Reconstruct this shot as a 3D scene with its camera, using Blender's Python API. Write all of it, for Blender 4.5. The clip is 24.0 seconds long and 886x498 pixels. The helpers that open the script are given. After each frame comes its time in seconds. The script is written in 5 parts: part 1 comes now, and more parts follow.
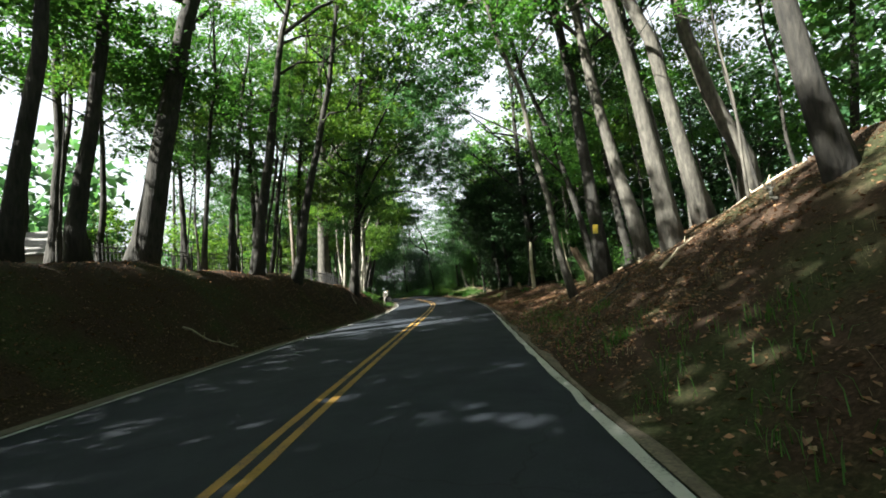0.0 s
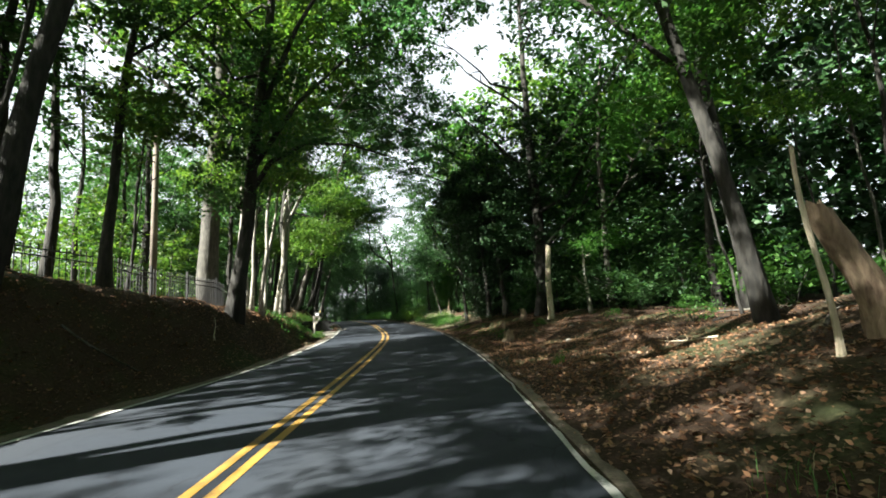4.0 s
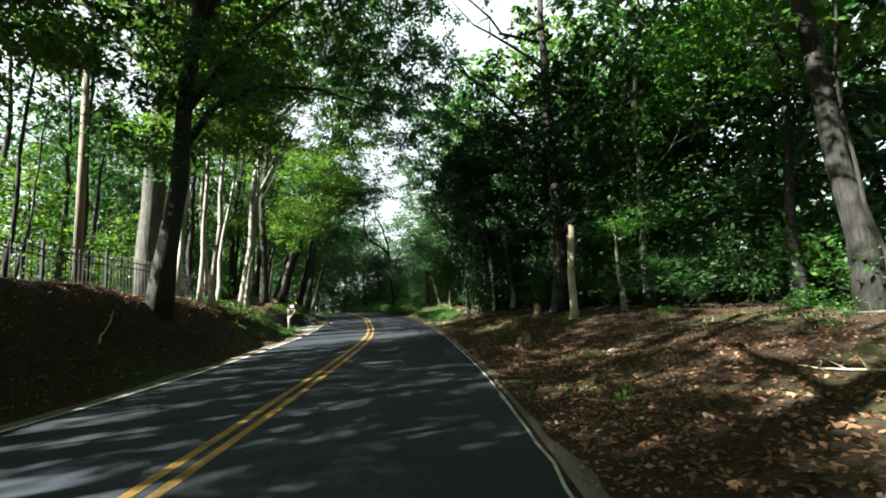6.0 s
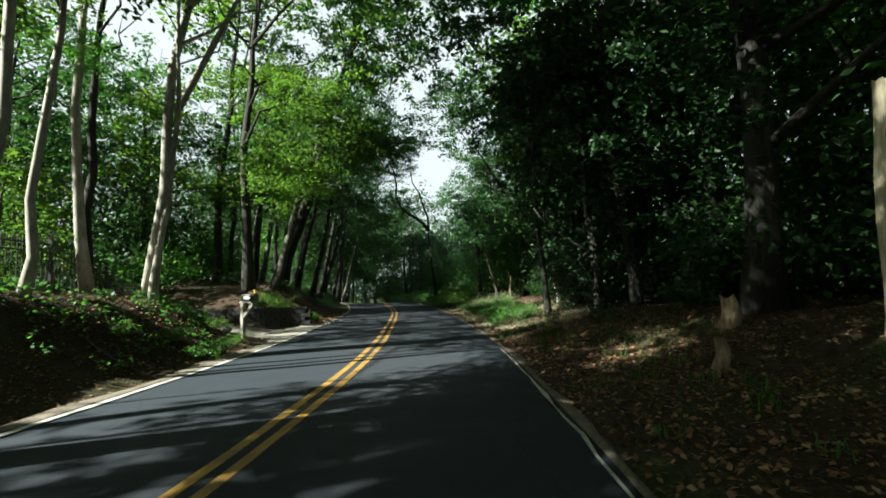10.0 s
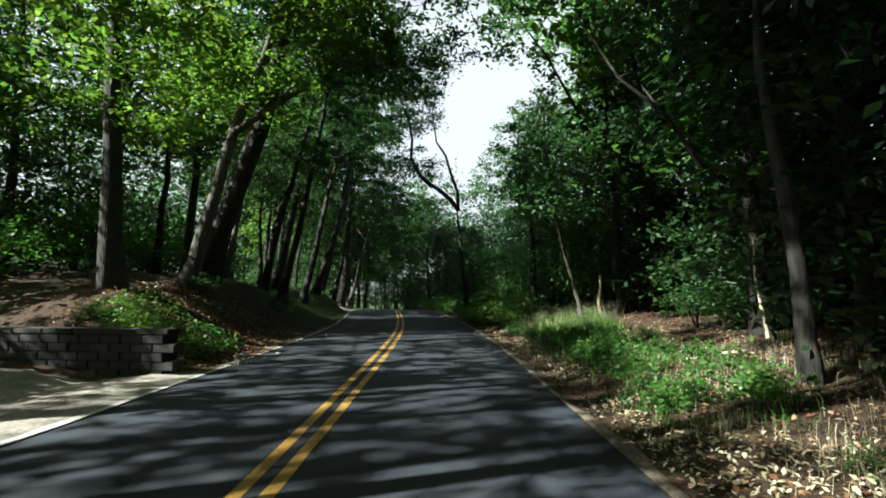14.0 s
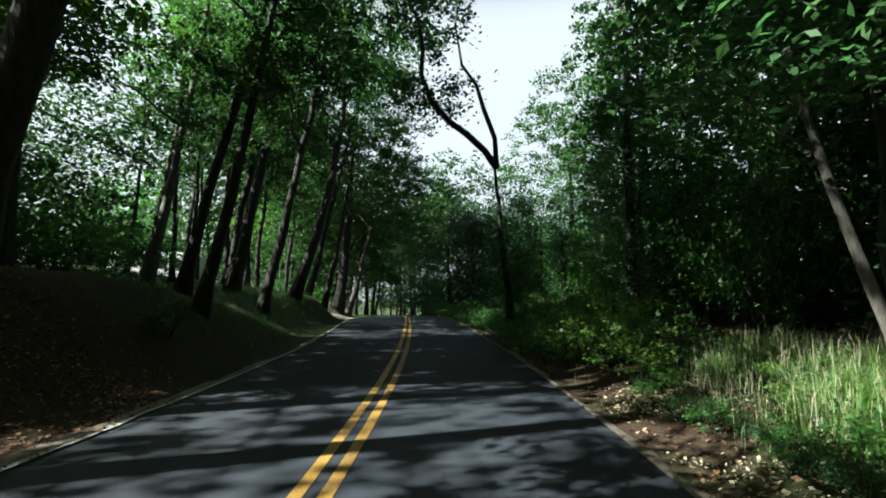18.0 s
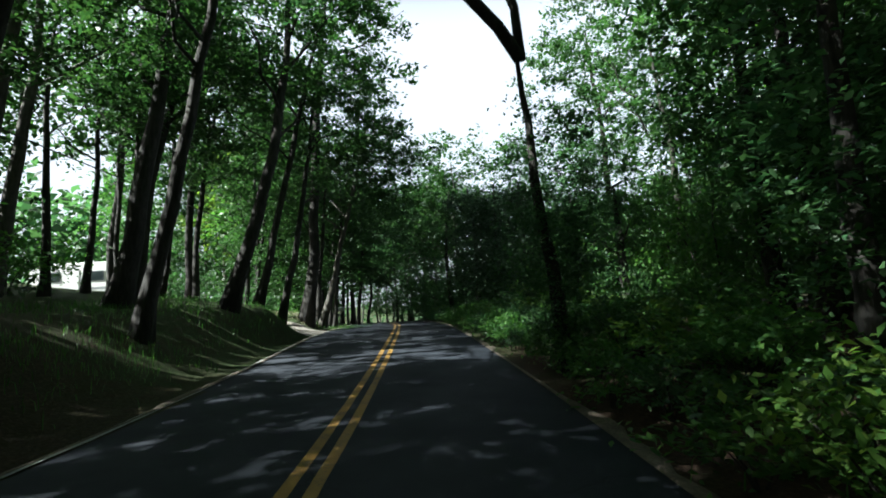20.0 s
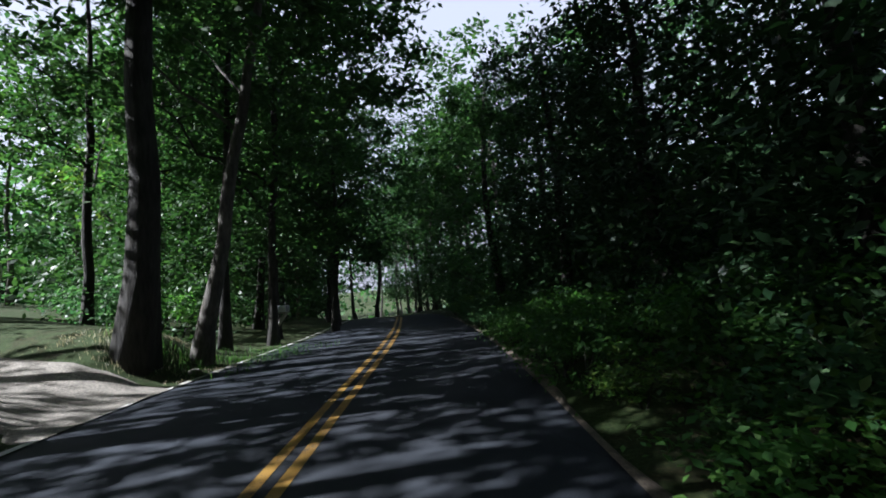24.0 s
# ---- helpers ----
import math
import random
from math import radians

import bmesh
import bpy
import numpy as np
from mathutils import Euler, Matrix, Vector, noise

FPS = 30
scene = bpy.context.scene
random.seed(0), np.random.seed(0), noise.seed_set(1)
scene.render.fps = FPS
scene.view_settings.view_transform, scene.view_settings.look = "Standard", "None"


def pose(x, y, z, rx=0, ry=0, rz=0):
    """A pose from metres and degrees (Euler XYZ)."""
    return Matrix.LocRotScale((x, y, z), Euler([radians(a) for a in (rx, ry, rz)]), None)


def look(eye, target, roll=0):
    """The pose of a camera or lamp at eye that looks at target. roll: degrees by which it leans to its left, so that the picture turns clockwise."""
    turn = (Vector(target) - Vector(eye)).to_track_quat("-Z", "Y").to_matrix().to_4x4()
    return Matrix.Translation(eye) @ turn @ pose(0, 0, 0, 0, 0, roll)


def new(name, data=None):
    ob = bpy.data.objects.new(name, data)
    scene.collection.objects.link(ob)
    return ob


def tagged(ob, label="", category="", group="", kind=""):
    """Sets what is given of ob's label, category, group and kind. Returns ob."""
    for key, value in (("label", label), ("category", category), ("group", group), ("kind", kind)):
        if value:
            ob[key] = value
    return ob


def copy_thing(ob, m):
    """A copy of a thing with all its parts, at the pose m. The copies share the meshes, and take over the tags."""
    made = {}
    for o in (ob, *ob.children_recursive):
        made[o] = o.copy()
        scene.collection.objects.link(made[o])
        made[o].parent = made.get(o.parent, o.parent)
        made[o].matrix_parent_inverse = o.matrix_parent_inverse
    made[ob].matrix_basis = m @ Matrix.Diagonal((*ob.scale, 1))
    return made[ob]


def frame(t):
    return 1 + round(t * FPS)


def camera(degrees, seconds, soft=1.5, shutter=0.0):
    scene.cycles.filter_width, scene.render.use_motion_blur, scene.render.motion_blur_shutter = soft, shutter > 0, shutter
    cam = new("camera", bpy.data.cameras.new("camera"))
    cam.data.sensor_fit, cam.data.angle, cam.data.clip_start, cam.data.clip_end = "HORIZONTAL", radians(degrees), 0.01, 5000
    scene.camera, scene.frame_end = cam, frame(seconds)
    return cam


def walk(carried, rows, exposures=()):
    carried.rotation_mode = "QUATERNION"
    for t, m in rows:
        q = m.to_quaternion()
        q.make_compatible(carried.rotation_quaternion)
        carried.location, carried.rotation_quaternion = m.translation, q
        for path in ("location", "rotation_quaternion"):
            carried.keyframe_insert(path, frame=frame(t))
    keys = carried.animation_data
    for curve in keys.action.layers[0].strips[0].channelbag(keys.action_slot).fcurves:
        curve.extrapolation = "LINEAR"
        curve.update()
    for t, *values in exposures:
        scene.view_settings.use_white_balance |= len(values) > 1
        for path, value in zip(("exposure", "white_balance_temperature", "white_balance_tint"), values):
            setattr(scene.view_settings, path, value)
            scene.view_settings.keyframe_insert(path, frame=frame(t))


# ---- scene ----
cam = camera(88.6, 24.0, soft=1.8)
PATH = [
    (0, (1.355, -4.468, 1.389), (1.314, -2.475, 1.545), -5.6),
    (0.5, (1.265, -2.992, 1.339), (1.255, -1.0, 1.523), -5.8),
    (1, (1.181, -1.42, 1.339), (1.185, 0.569, 1.554), -4.9),
    (1.5, (1.221, 0.229, 1.371), (1.198, 2.215, 1.611), -4.5),
    (2, (1.297, 2.0, 1.394), (1.277, 3.985, 1.639), -3.8),
    (2.5, (1.315, 3.754, 1.387), (1.344, 5.739, 1.63), -3.3),
    (3, (1.338, 5.481, 1.416), (1.399, 7.466, 1.655), -3.1),
    (3.5, (1.395, 7.086, 1.417), (1.477, 9.07, 1.663), -3.1),
    (5.5, (1.898, 11.602, 1.408), (1.956, 13.589, 1.626), -2.3),
    (6, (1.927, 12.507, 1.413), (1.986, 14.495, 1.624), -2.1),
    (6.5, (1.972, 13.355, 1.415), (2.032, 15.343, 1.623), -2.2),
    (7, (1.999, 14.237, 1.418), (2.064, 16.225, 1.625), -2.1),
    (7.5, (2.009, 15.222, 1.418), (2.061, 17.211, 1.619), -2.0),
    (8, (2.014, 16.317, 1.4), (2.039, 18.307, 1.599), -2.1),
    (8.5, (1.985, 17.668, 1.401), (1.963, 19.658, 1.595), -2.0),
    (9, (1.945, 19.151, 1.397), (1.865, 21.141, 1.579), -2.0),
    (9.5, (1.835, 20.739, 1.371), (1.705, 22.727, 1.547), -2.1),
    (10, (1.733, 22.339, 1.348), (1.572, 24.326, 1.515), -1.9),
    (10.5, (1.63, 23.895, 1.378), (1.458, 25.881, 1.545), -1.9),
    (11, (1.523, 25.46, 1.395), (1.351, 27.446, 1.563), -1.4),
    (11.5, (1.505, 26.801, 1.454), (1.337, 28.785, 1.637), 0.2),
    (13.5, (0.74, 31.61, 1.334), (0.478, 33.582, 1.536), -0.5),
    (14, (0.578, 32.718, 1.357), (0.289, 34.688, 1.547), -0.2),
    (14.5, (0.442, 33.693, 1.369), (0.129, 35.66, 1.557), -0.1),
    (15, (0.32, 34.615, 1.36), (-0.017, 36.577, 1.553), 0.0),
    (15.5, (0.157, 35.491, 1.376), (-0.197, 37.45, 1.568), 0.0),
    (16, (0.008, 36.433, 1.375), (-0.368, 38.387, 1.574), 0.2),
    (16.5, (-0.199, 37.403, 1.368), (-0.585, 39.355, 1.57), 0.4),
    (17, (-0.408, 38.525, 1.383), (-0.796, 40.477, 1.584), 0.3),
    (17.5, (-0.725, 39.646, 1.388), (-1.1, 41.6, 1.591), -0.2),
    (18, (-0.926, 41.035, 1.46), (-1.305, 42.989, 1.658), -0.0),
    (18.5, (-1.134, 42.506, 1.46), (-1.516, 44.459, 1.661), 0.1),
    (20.5, (-2.372, 49.284, 1.37), (-2.757, 51.236, 1.571), -3.9),
    (21, (-2.723, 51.062, 1.372), (-3.13, 53.011, 1.561), -4.2),
    (21.5, (-3.1, 52.974, 1.365), (-3.531, 54.919, 1.541), -4.4),
    (22, (-3.531, 54.679, 1.395), (-3.975, 56.622, 1.564), -4.3),
    (22.5, (-4.035, 56.609, 1.433), (-4.493, 58.549, 1.595), -4.9),
    (23, (-4.481, 58.438, 1.407), (-4.96, 60.374, 1.555), -5.2),
    (23.5, (-4.877, 60.344, 1.385), (-5.381, 62.274, 1.532), -5.6),
    (24, (-5.195, 62.079, 1.426), (-5.708, 64.009, 1.548), -5.4),
]
walk(cam, [(t, look(eye, target, roll)) for t, eye, target, roll in PATH], [(0, 2.65, 6400, 6), (3, 2.75, 6400, 6), (7, 2.55, 6350, 0), (11, 2.1, 6350, -4), (14, 2.2, 6250, 1), (16, 2.0, 6200, 0), (18, 2.15, 6100, 0), (21, 2.4, 5850, 6), (22, 2.0, 5850, 7), (23, 2.3, 5750, 7), (24, 1.9, 5650, 14)])

# ---- sky, sun ----
SUN_FROM = Vector((-0.80, -0.42, 0.66)).normalized()
world = bpy.data.worlds.new("sky")
scene.world = world
world.use_nodes = True
wn = world.node_tree.nodes
sky = wn.new("ShaderNodeTexSky")
sky.sky_type, sky.sun_disc = "NISHITA", False
sky.sun_elevation = math.asin(SUN_FROM.z)
sky.sun_rotation = math.atan2(SUN_FROM.x, SUN_FROM.y)
sky.dust_density, sky.air_density = 7.0, 0.8
haze = wn.new("ShaderNodeMix")
haze.data_type, haze.blend_type = "RGBA", "ADD"
haze.inputs[0].default_value = 1.0
# summer haze: white low in the sky, thinner towards the zenith
way = wn.new("ShaderNodeTexCoord")
split = wn.new("ShaderNodeSeparateXYZ")
low_sky = wn.new("ShaderNodeMapRange")
low_sky.interpolation_type = "SMOOTHSTEP"
for slot, value in (("From Min", 0.52), ("From Max", 0.68), ("To Min", 12.5), ("To Max", 0.5)):
    low_sky.inputs[slot].default_value = value
white = wn.new("ShaderNodeVectorMath")
white.operation = "SCALE"
white.inputs[0].default_value = (0.97, 0.98, 1.02)
world.node_tree.links.new(way.outputs["Generated"], split.inputs[0])
world.node_tree.links.new(split.outputs["Z"], low_sky.inputs["Value"])
world.node_tree.links.new(low_sky.outputs[0], white.inputs["Scale"])
world.node_tree.links.new(white.outputs[0], haze.inputs[7])
world.node_tree.links.new(sky.outputs[0], haze.inputs[6])
world.node_tree.links.new(haze.outputs[2], wn["Background"].inputs[0])
wn["Background"].inputs[1].default_value = 0.0165
sun_data = bpy.data.lights.new("sun", "SUN")
sun_data.energy, sun_data.angle, sun_data.color = 5.0, radians(0.5), (1.0, 0.96, 0.88)
sun = new("sun", sun_data)
sun.matrix_world = look(SUN_FROM * 60, (0, 0, 0))


# ---- materials ----
def mat(name):
    m = bpy.data.materials.new(name)
    m.use_nodes = True
    nt = m.node_tree
    return m, nt, nt.nodes["Principled BSDF"]


def node(nt, kind, **values):
    n = nt.nodes.new(kind)
    for key, value in values.items():
        n.inputs[key].default_value = value
    return n


def place_coords(nt, local=True):
    return nt.nodes.new("ShaderNodeTexCoord").outputs["Object"] if local else nt.nodes.new("ShaderNodeNewGeometry").outputs["Position"]


def noise_tex(nt, coords, scale, detail=4.0, rough=0.55, stretch=None):
    if stretch:
        mp = nt.nodes.new("ShaderNodeMapping")
        mp.inputs["Scale"].default_value = stretch
        nt.links.new(coords, mp.inputs["Vector"])
        coords = mp.outputs[0]
    n = node(nt, "ShaderNodeTexNoise", Scale=scale, Detail=detail, Roughness=rough)
    nt.links.new(coords, n.inputs["Vector"])
    return n.outputs["Fac"]


def ramp(nt, fac, stops):
    r = nt.nodes.new("ShaderNodeValToRGB")
    els = r.color_ramp.elements
    while len(els) < len(stops):
        els.new(0.5)
    for e, (p, c) in zip(els, stops):
        e.position, e.color = p, (*c, 1) if len(c) == 3 else c
    nt.links.new(fac, r.inputs[0])
    return r.outputs["Color"]


def mixed(nt, fac, a, b, how="MIX"):
    n = nt.nodes.new("ShaderNodeMix")
    n.data_type, n.blend_type = "RGBA", how
    for value, slot in ((fac, 0), (a, 6), (b, 7)):
        if isinstance(value, (int, float)):
            n.inputs[slot].default_value = value
        elif isinstance(value, tuple):
            n.inputs[slot].default_value = (*value, 1)
        else:
            nt.links.new(value, n.inputs[slot])
    return n.outputs[2]


def bump(nt, bsdf, fac, strength, distance):
    b = node(nt, "ShaderNodeBump", Strength=strength, Distance=distance)
    nt.links.new(fac, b.inputs["Height"])
    nt.links.new(b.outputs[0], bsdf.inputs["Normal"])


def grained(name, dark, light, scale, rough=0.8, bump_by=0.3, depth=0.01, metal=0.0, stretch=None, local=True, spread=(0.3, 0.7)):
    """A surface of two tones with fine grain, larger stains and relief."""
    m, nt, p = mat(name)
    co = place_coords(nt, local)
    fine, large = noise_tex(nt, co, scale, 6, 0.6, stretch), noise_tex(nt, co, scale * 0.13, 3, 0.5)
    col = ramp(nt, fine, [(spread[0], dark), (spread[1], light)])
    col = mixed(nt, ramp(nt, large, [(0.35, (0.0,) * 3), (0.7, (0.5,) * 3)]), col, tuple(c * 0.55 for c in dark))
    nt.links.new(col, p.inputs["Base Color"])
    p.inputs["Roughness"].default_value, p.inputs["Metallic"].default_value = rough, metal
    bump(nt, p, fine, bump_by, depth)
    return m


def leaf_material(name, tones, through_tone, share=0.45):
    """Leaves: some light goes through them; each leaf has a tone of its own."""
    m, nt, p = mat(name)
    geo = nt.nodes.new("ShaderNodeNewGeometry")
    info = nt.nodes.new("ShaderNodeObjectInfo")
    col = ramp(nt, geo.outputs["Random Per Island"], [(i / max(1, len(tones) - 1), c) for i, c in enumerate(tones)])
    hue = nt.nodes.new("ShaderNodeHueSaturation")
    span = node(nt, "ShaderNodeMapRange", **{"To Min": 0.7, "To Max": 1.25})
    nt.links.new(info.outputs["Random"], span.inputs["Value"])
    nt.links.new(span.outputs[0], hue.inputs["Value"])
    nt.links.new(col, hue.inputs["Color"])
    nt.links.new(hue.outputs[0], p.inputs["Base Color"])
    p.inputs["Roughness"].default_value = 0.5
    p.inputs["Specular IOR Level"].default_value = 0.35
    tr = nt.nodes.new("ShaderNodeBsdfTranslucent")
    nt.links.new(mixed(nt, 1.0, hue.outputs[0], through_tone, "MULTIPLY"), tr.inputs["Color"])
    ms = node(nt, "ShaderNodeMixShader", Fac=share)
    nt.links.new(p.outputs[0], ms.inputs[1])
    nt.links.new(tr.outputs[0], ms.inputs[2])
    nt.links.new(ms.outputs[0], nt.nodes["Material Output"].inputs["Surface"])
    return m


# lighter yellow-green tones for foliage meant to look sunlit
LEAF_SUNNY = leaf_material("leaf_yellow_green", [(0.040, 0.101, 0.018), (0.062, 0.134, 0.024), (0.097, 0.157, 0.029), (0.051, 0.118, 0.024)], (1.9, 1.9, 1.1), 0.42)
LEAF_DEEP = leaf_material("leaf_deep_green", [(0.021, 0.058, 0.018), (0.032, 0.078, 0.024), (0.048, 0.101, 0.027), (0.028, 0.072, 0.029)], (1.7, 1.9, 1.2), 0.32)
LEAF_COOL = leaf_material("leaf_cool_green", [(0.028, 0.076, 0.032), (0.044, 0.101, 0.040), (0.062, 0.123, 0.045), (0.035, 0.090, 0.029)], (1.8, 2.0, 1.5), 0.4)
LEAF_FRESH = leaf_material("leaf_fresh_green", [(0.032, 0.095, 0.019), (0.048, 0.123, 0.026), (0.069, 0.146, 0.029), (0.040, 0.112, 0.029)], (1.8, 2.0, 1.2), 0.42)
# deep shade put into the leaf colour: darker tones, less light let through
LEAF_SHADED = leaf_material("leaf_shade_darkened", [(0.012, 0.036, 0.013), (0.019, 0.049, 0.018), (0.030, 0.063, 0.021), (0.016, 0.043, 0.018)], (1.5, 1.7, 1.2), 0.18)
LEAF_DRY = leaf_material("leaf_dry_brown", [(0.095, 0.046, 0.024), (0.19, 0.098, 0.05), (0.28, 0.16, 0.09), (0.14, 0.06, 0.03), (0.36, 0.25, 0.17)], (1.2, 1.0, 0.7), 0.15)
STRAW = leaf_material("dry_straw", [(0.42, 0.39, 0.26), (0.56, 0.53, 0.38), (0.34, 0.31, 0.2)], (1.3, 1.25, 1.0), 0.35)
BARK_DARK = grained("bark_dark", (0.008, 0.0078, 0.0068), (0.046, 0.042, 0.034), 14, 0.95, 1.0, 0.045, stretch=(1, 1, 0.22))
BARK_GREY = grained("bark_grey", (0.03, 0.028, 0.023), (0.125, 0.115, 0.095), 12, 0.9, 0.9, 0.035, stretch=(1, 1, 0.3))
BARK_PALE = grained("bark_pale", (0.15, 0.14, 0.115), (0.44, 0.41, 0.35), 9, 0.8, 0.5, 0.012, stretch=(1, 1, 0.35))
DEADWOOD = grained("weathered_deadwood", (0.3, 0.24, 0.16), (0.68, 0.6, 0.46), 16, 0.8, 0.8, 0.015, stretch=(1, 1, 0.12))
ROTTEN = grained("rotten_wood", (0.07, 0.042, 0.026), (0.4, 0.3, 0.2), 12, 0.9, 0.9, 0.03, stretch=(1, 1, 0.25))
STEEL_BLACK = grained("black_painted_steel", (0.012, 0.012, 0.013), (0.03, 0.03, 0.032), 30, 0.45, 0.1, 0.001)
POST_WOOD = grained("grey_weathered_wood", (0.2, 0.18, 0.15), (0.42, 0.39, 0.34), 18, 0.85, 0.5, 0.006, stretch=(1, 1, 0.15))
POLE_WOOD = grained("treated_pole_wood", (0.09, 0.07, 0.055), (0.24, 0.2, 0.16), 14, 0.9, 0.6, 0.01, stretch=(1, 1, 0.1))
# block colour darkened to stand in for the shade on the retaining wall
BLOCK = grained("shade_dark_block", (0.009, 0.009, 0.01), (0.026, 0.026, 0.025), 16, 0.9, 0.6, 0.01)
GRAVEL = grained("pale_gravel", (0.11, 0.1, 0.082), (0.36, 0.33, 0.28), 26, 0.95, 0.9, 0.02, local=False)
SAND = grained("sandy_road_shoulder", (0.07, 0.056, 0.042), (0.22, 0.18, 0.135), 30, 0.95, 0.8, 0.015, local=False, spread=(0.25, 0.75))
YELLOW_SIGN = grained("yellow_sign_paint", (0.6, 0.42, 0.03), (0.8, 0.6, 0.06), 9, 0.5, 0.05, 0.001)
TRAILER_WHITE = grained("white_trailer_skin", (0.66, 0.66, 0.65), (0.82, 0.82, 0.81), 5, 0.35, 0.05, 0.002)
TRAILER_GREY = grained("grey_trailer_trim", (0.2, 0.21, 0.22), (0.34, 0.35, 0.36), 6, 0.5, 0.05, 0.002)
RUBBER = grained("black_rubber", (0.012, 0.012, 0.012), (0.035, 0.035, 0.035), 20, 0.8, 0.2, 0.003)
GALVANISED = grained("galvanised_steel", (0.3, 0.31, 0.32), (0.5, 0.51, 0.52), 15, 0.4, 0.1, 0.001, metal=0.8)
SHINGLE = grained("grey_roof_shingle", (0.12, 0.115, 0.11), (0.26, 0.25, 0.24), 14, 0.9, 0.5, 0.01)
SIDING = grained("pale_house_siding", (0.4, 0.4, 0.38), (0.55, 0.55, 0.52), 7, 0.7, 0.2, 0.004)
WIRE = grained("black_cable_sheath", (0.01, 0.01, 0.01), (0.03, 0.03, 0.03), 20, 0.6, 0.05, 0.001)


def glass_material():
    m, nt, p = mat("window_glass")
    p.inputs["Base Color"].default_value = (0.02, 0.025, 0.03, 1)
    p.inputs["Roughness"].default_value = 0.06
    p.inputs["Specular IOR Level"].default_value = 0.8
    return m


GLASS = glass_material()


def asphalt_material():
    m, nt, p = mat("worn_asphalt")
    co = place_coords(nt, False)
    grain, patch, wide = noise_tex(nt, co, 90, 3, 0.7), noise_tex(nt, co, 1.1, 5, 0.6), noise_tex(nt, co, 0.22, 3, 0.5, (1, 0.25, 1))
    col = ramp(nt, grain, [(0.25, (0.012, 0.016, 0.023)), (0.75, (0.047, 0.054, 0.066))])
    col = mixed(nt, ramp(nt, patch, [(0.4, (0,) * 3), (0.75, (0.55,) * 3)]), col, (0.024, 0.028, 0.034))
    col = mixed(nt, ramp(nt, wide, [(0.4, (0,) * 3), (0.65, (0.5,) * 3)]), col, (0.042, 0.045, 0.05))
    cr = nt.nodes.new("ShaderNodeTexVoronoi")
    cr.feature = "DISTANCE_TO_EDGE"
    cr.inputs["Scale"].default_value = 0.35
    warp = node(nt, "ShaderNodeTexNoise", Scale=1.6, Detail=5.0)
    nt.links.new(co, warp.inputs["Vector"])
    nt.links.new(mixed(nt, 0.22, co, warp.outputs["Color"], "LINEAR_LIGHT"), cr.inputs["Vector"])
    col = mixed(nt, ramp(nt, cr.outputs["Distance"], [(0.001, (0.45,) * 3), (0.004, (0,) * 3)]), col, (0.012, 0.012, 0.013))
    nt.links.new(col, p.inputs["Base Color"])
    nt.links.new(ramp(nt, patch, [(0.3, (0.72,) * 3), (0.7, (0.88,) * 3)]), p.inputs["Roughness"])
    p.inputs["Specular IOR Level"].default_value = 0.1
    bump(nt, p, grain, 0.5, 0.004)
    return m


def paint_material(name, dark, light):
    """Road paint, worn through to the asphalt here and there."""
    m, nt, p = mat(name)
    co = place_coords(nt, False)
    fine, large = noise_tex(nt, co, 38, 5, 0.7), noise_tex(nt, co, 2.2, 4, 0.6)
    col = mixed(nt, large, dark, light)
    worn = mixed(nt, 0.5, fine, large)
    col = mixed(nt, ramp(nt, worn, [(0.36, (0.85,) * 3), (0.5, (0.0,) * 3)]), col, (0.05, 0.05, 0.05))
    nt.links.new(col, p.inputs["Base Color"])
    p.inputs["Roughness"].default_value = 0.65
    bump(nt, p, fine, 0.3, 0.002)
    return m


def ground_material():
    """Leaf mould and bare soil, with grass on the lawn beyond the drive and on the verges."""
    m, nt, p = mat("leaf_mould_ground")
    co = place_coords(nt, False)
    fine, mid, wide = noise_tex(nt, co, 22, 6, 0.7), noise_tex(nt, co, 3.0, 5, 0.6), noise_tex(nt, co, 0.45, 4, 0.5)
    col = ramp(nt, fine, [(0.28, (0.012, 0.008, 0.006)), (0.5, (0.038, 0.024, 0.016)), (0.72, (0.12, 0.078, 0.05))])
    col = mixed(nt, ramp(nt, mid, [(0.4, (0,) * 3), (0.7, (0.6,) * 3)]), col, (0.034, 0.023, 0.016))
    grass = ramp(nt, fine, [(0.3, (0.012, 0.022, 0.008)), (0.55, (0.035, 0.055, 0.018)), (0.75, (0.1, 0.1, 0.045))])
    sep = nt.nodes.new("ShaderNodeSeparateXYZ")
    nt.links.new(co, sep.inputs[0])
    along = node(nt, "ShaderNodeMapRange", **{"From Min": 50.0, "From Max": 57.0})
    nt.links.new(sep.outputs["Y"], along.inputs["Value"])
    across = node(nt, "ShaderNodeMapRange", **{"From Min": -2.0, "From Max": -5.0})
    nt.links.new(sep.outputs["X"], across.inputs["Value"])
    lawn = nt.nodes.new("ShaderNodeMath")
    lawn.operation = "MULTIPLY"
    nt.links.new(along.outputs[0], lawn.inputs[0])
    nt.links.new(across.outputs[0], lawn.inputs[1])
    some = mixed(nt, 1.0, ramp(nt, wide, [(0.5, (0,) * 3), (0.62, (0.6,) * 3)]), lawn.outputs[0], "ADD")
    col = mixed(nt, mixed(nt, 1.0, some, ramp(nt, mid, [(0.25, (0.25,) * 3), (0.55, (1,) * 3)]), "MULTIPLY"), col, grass)
    nt.links.new(col, p.inputs["Base Color"])
    p.inputs["Roughness"].default_value = 0.95
    p.inputs["Specular IOR Level"].default_value = 0.15
    bump(nt, p, fine, 0.9, 0.03)
    return m


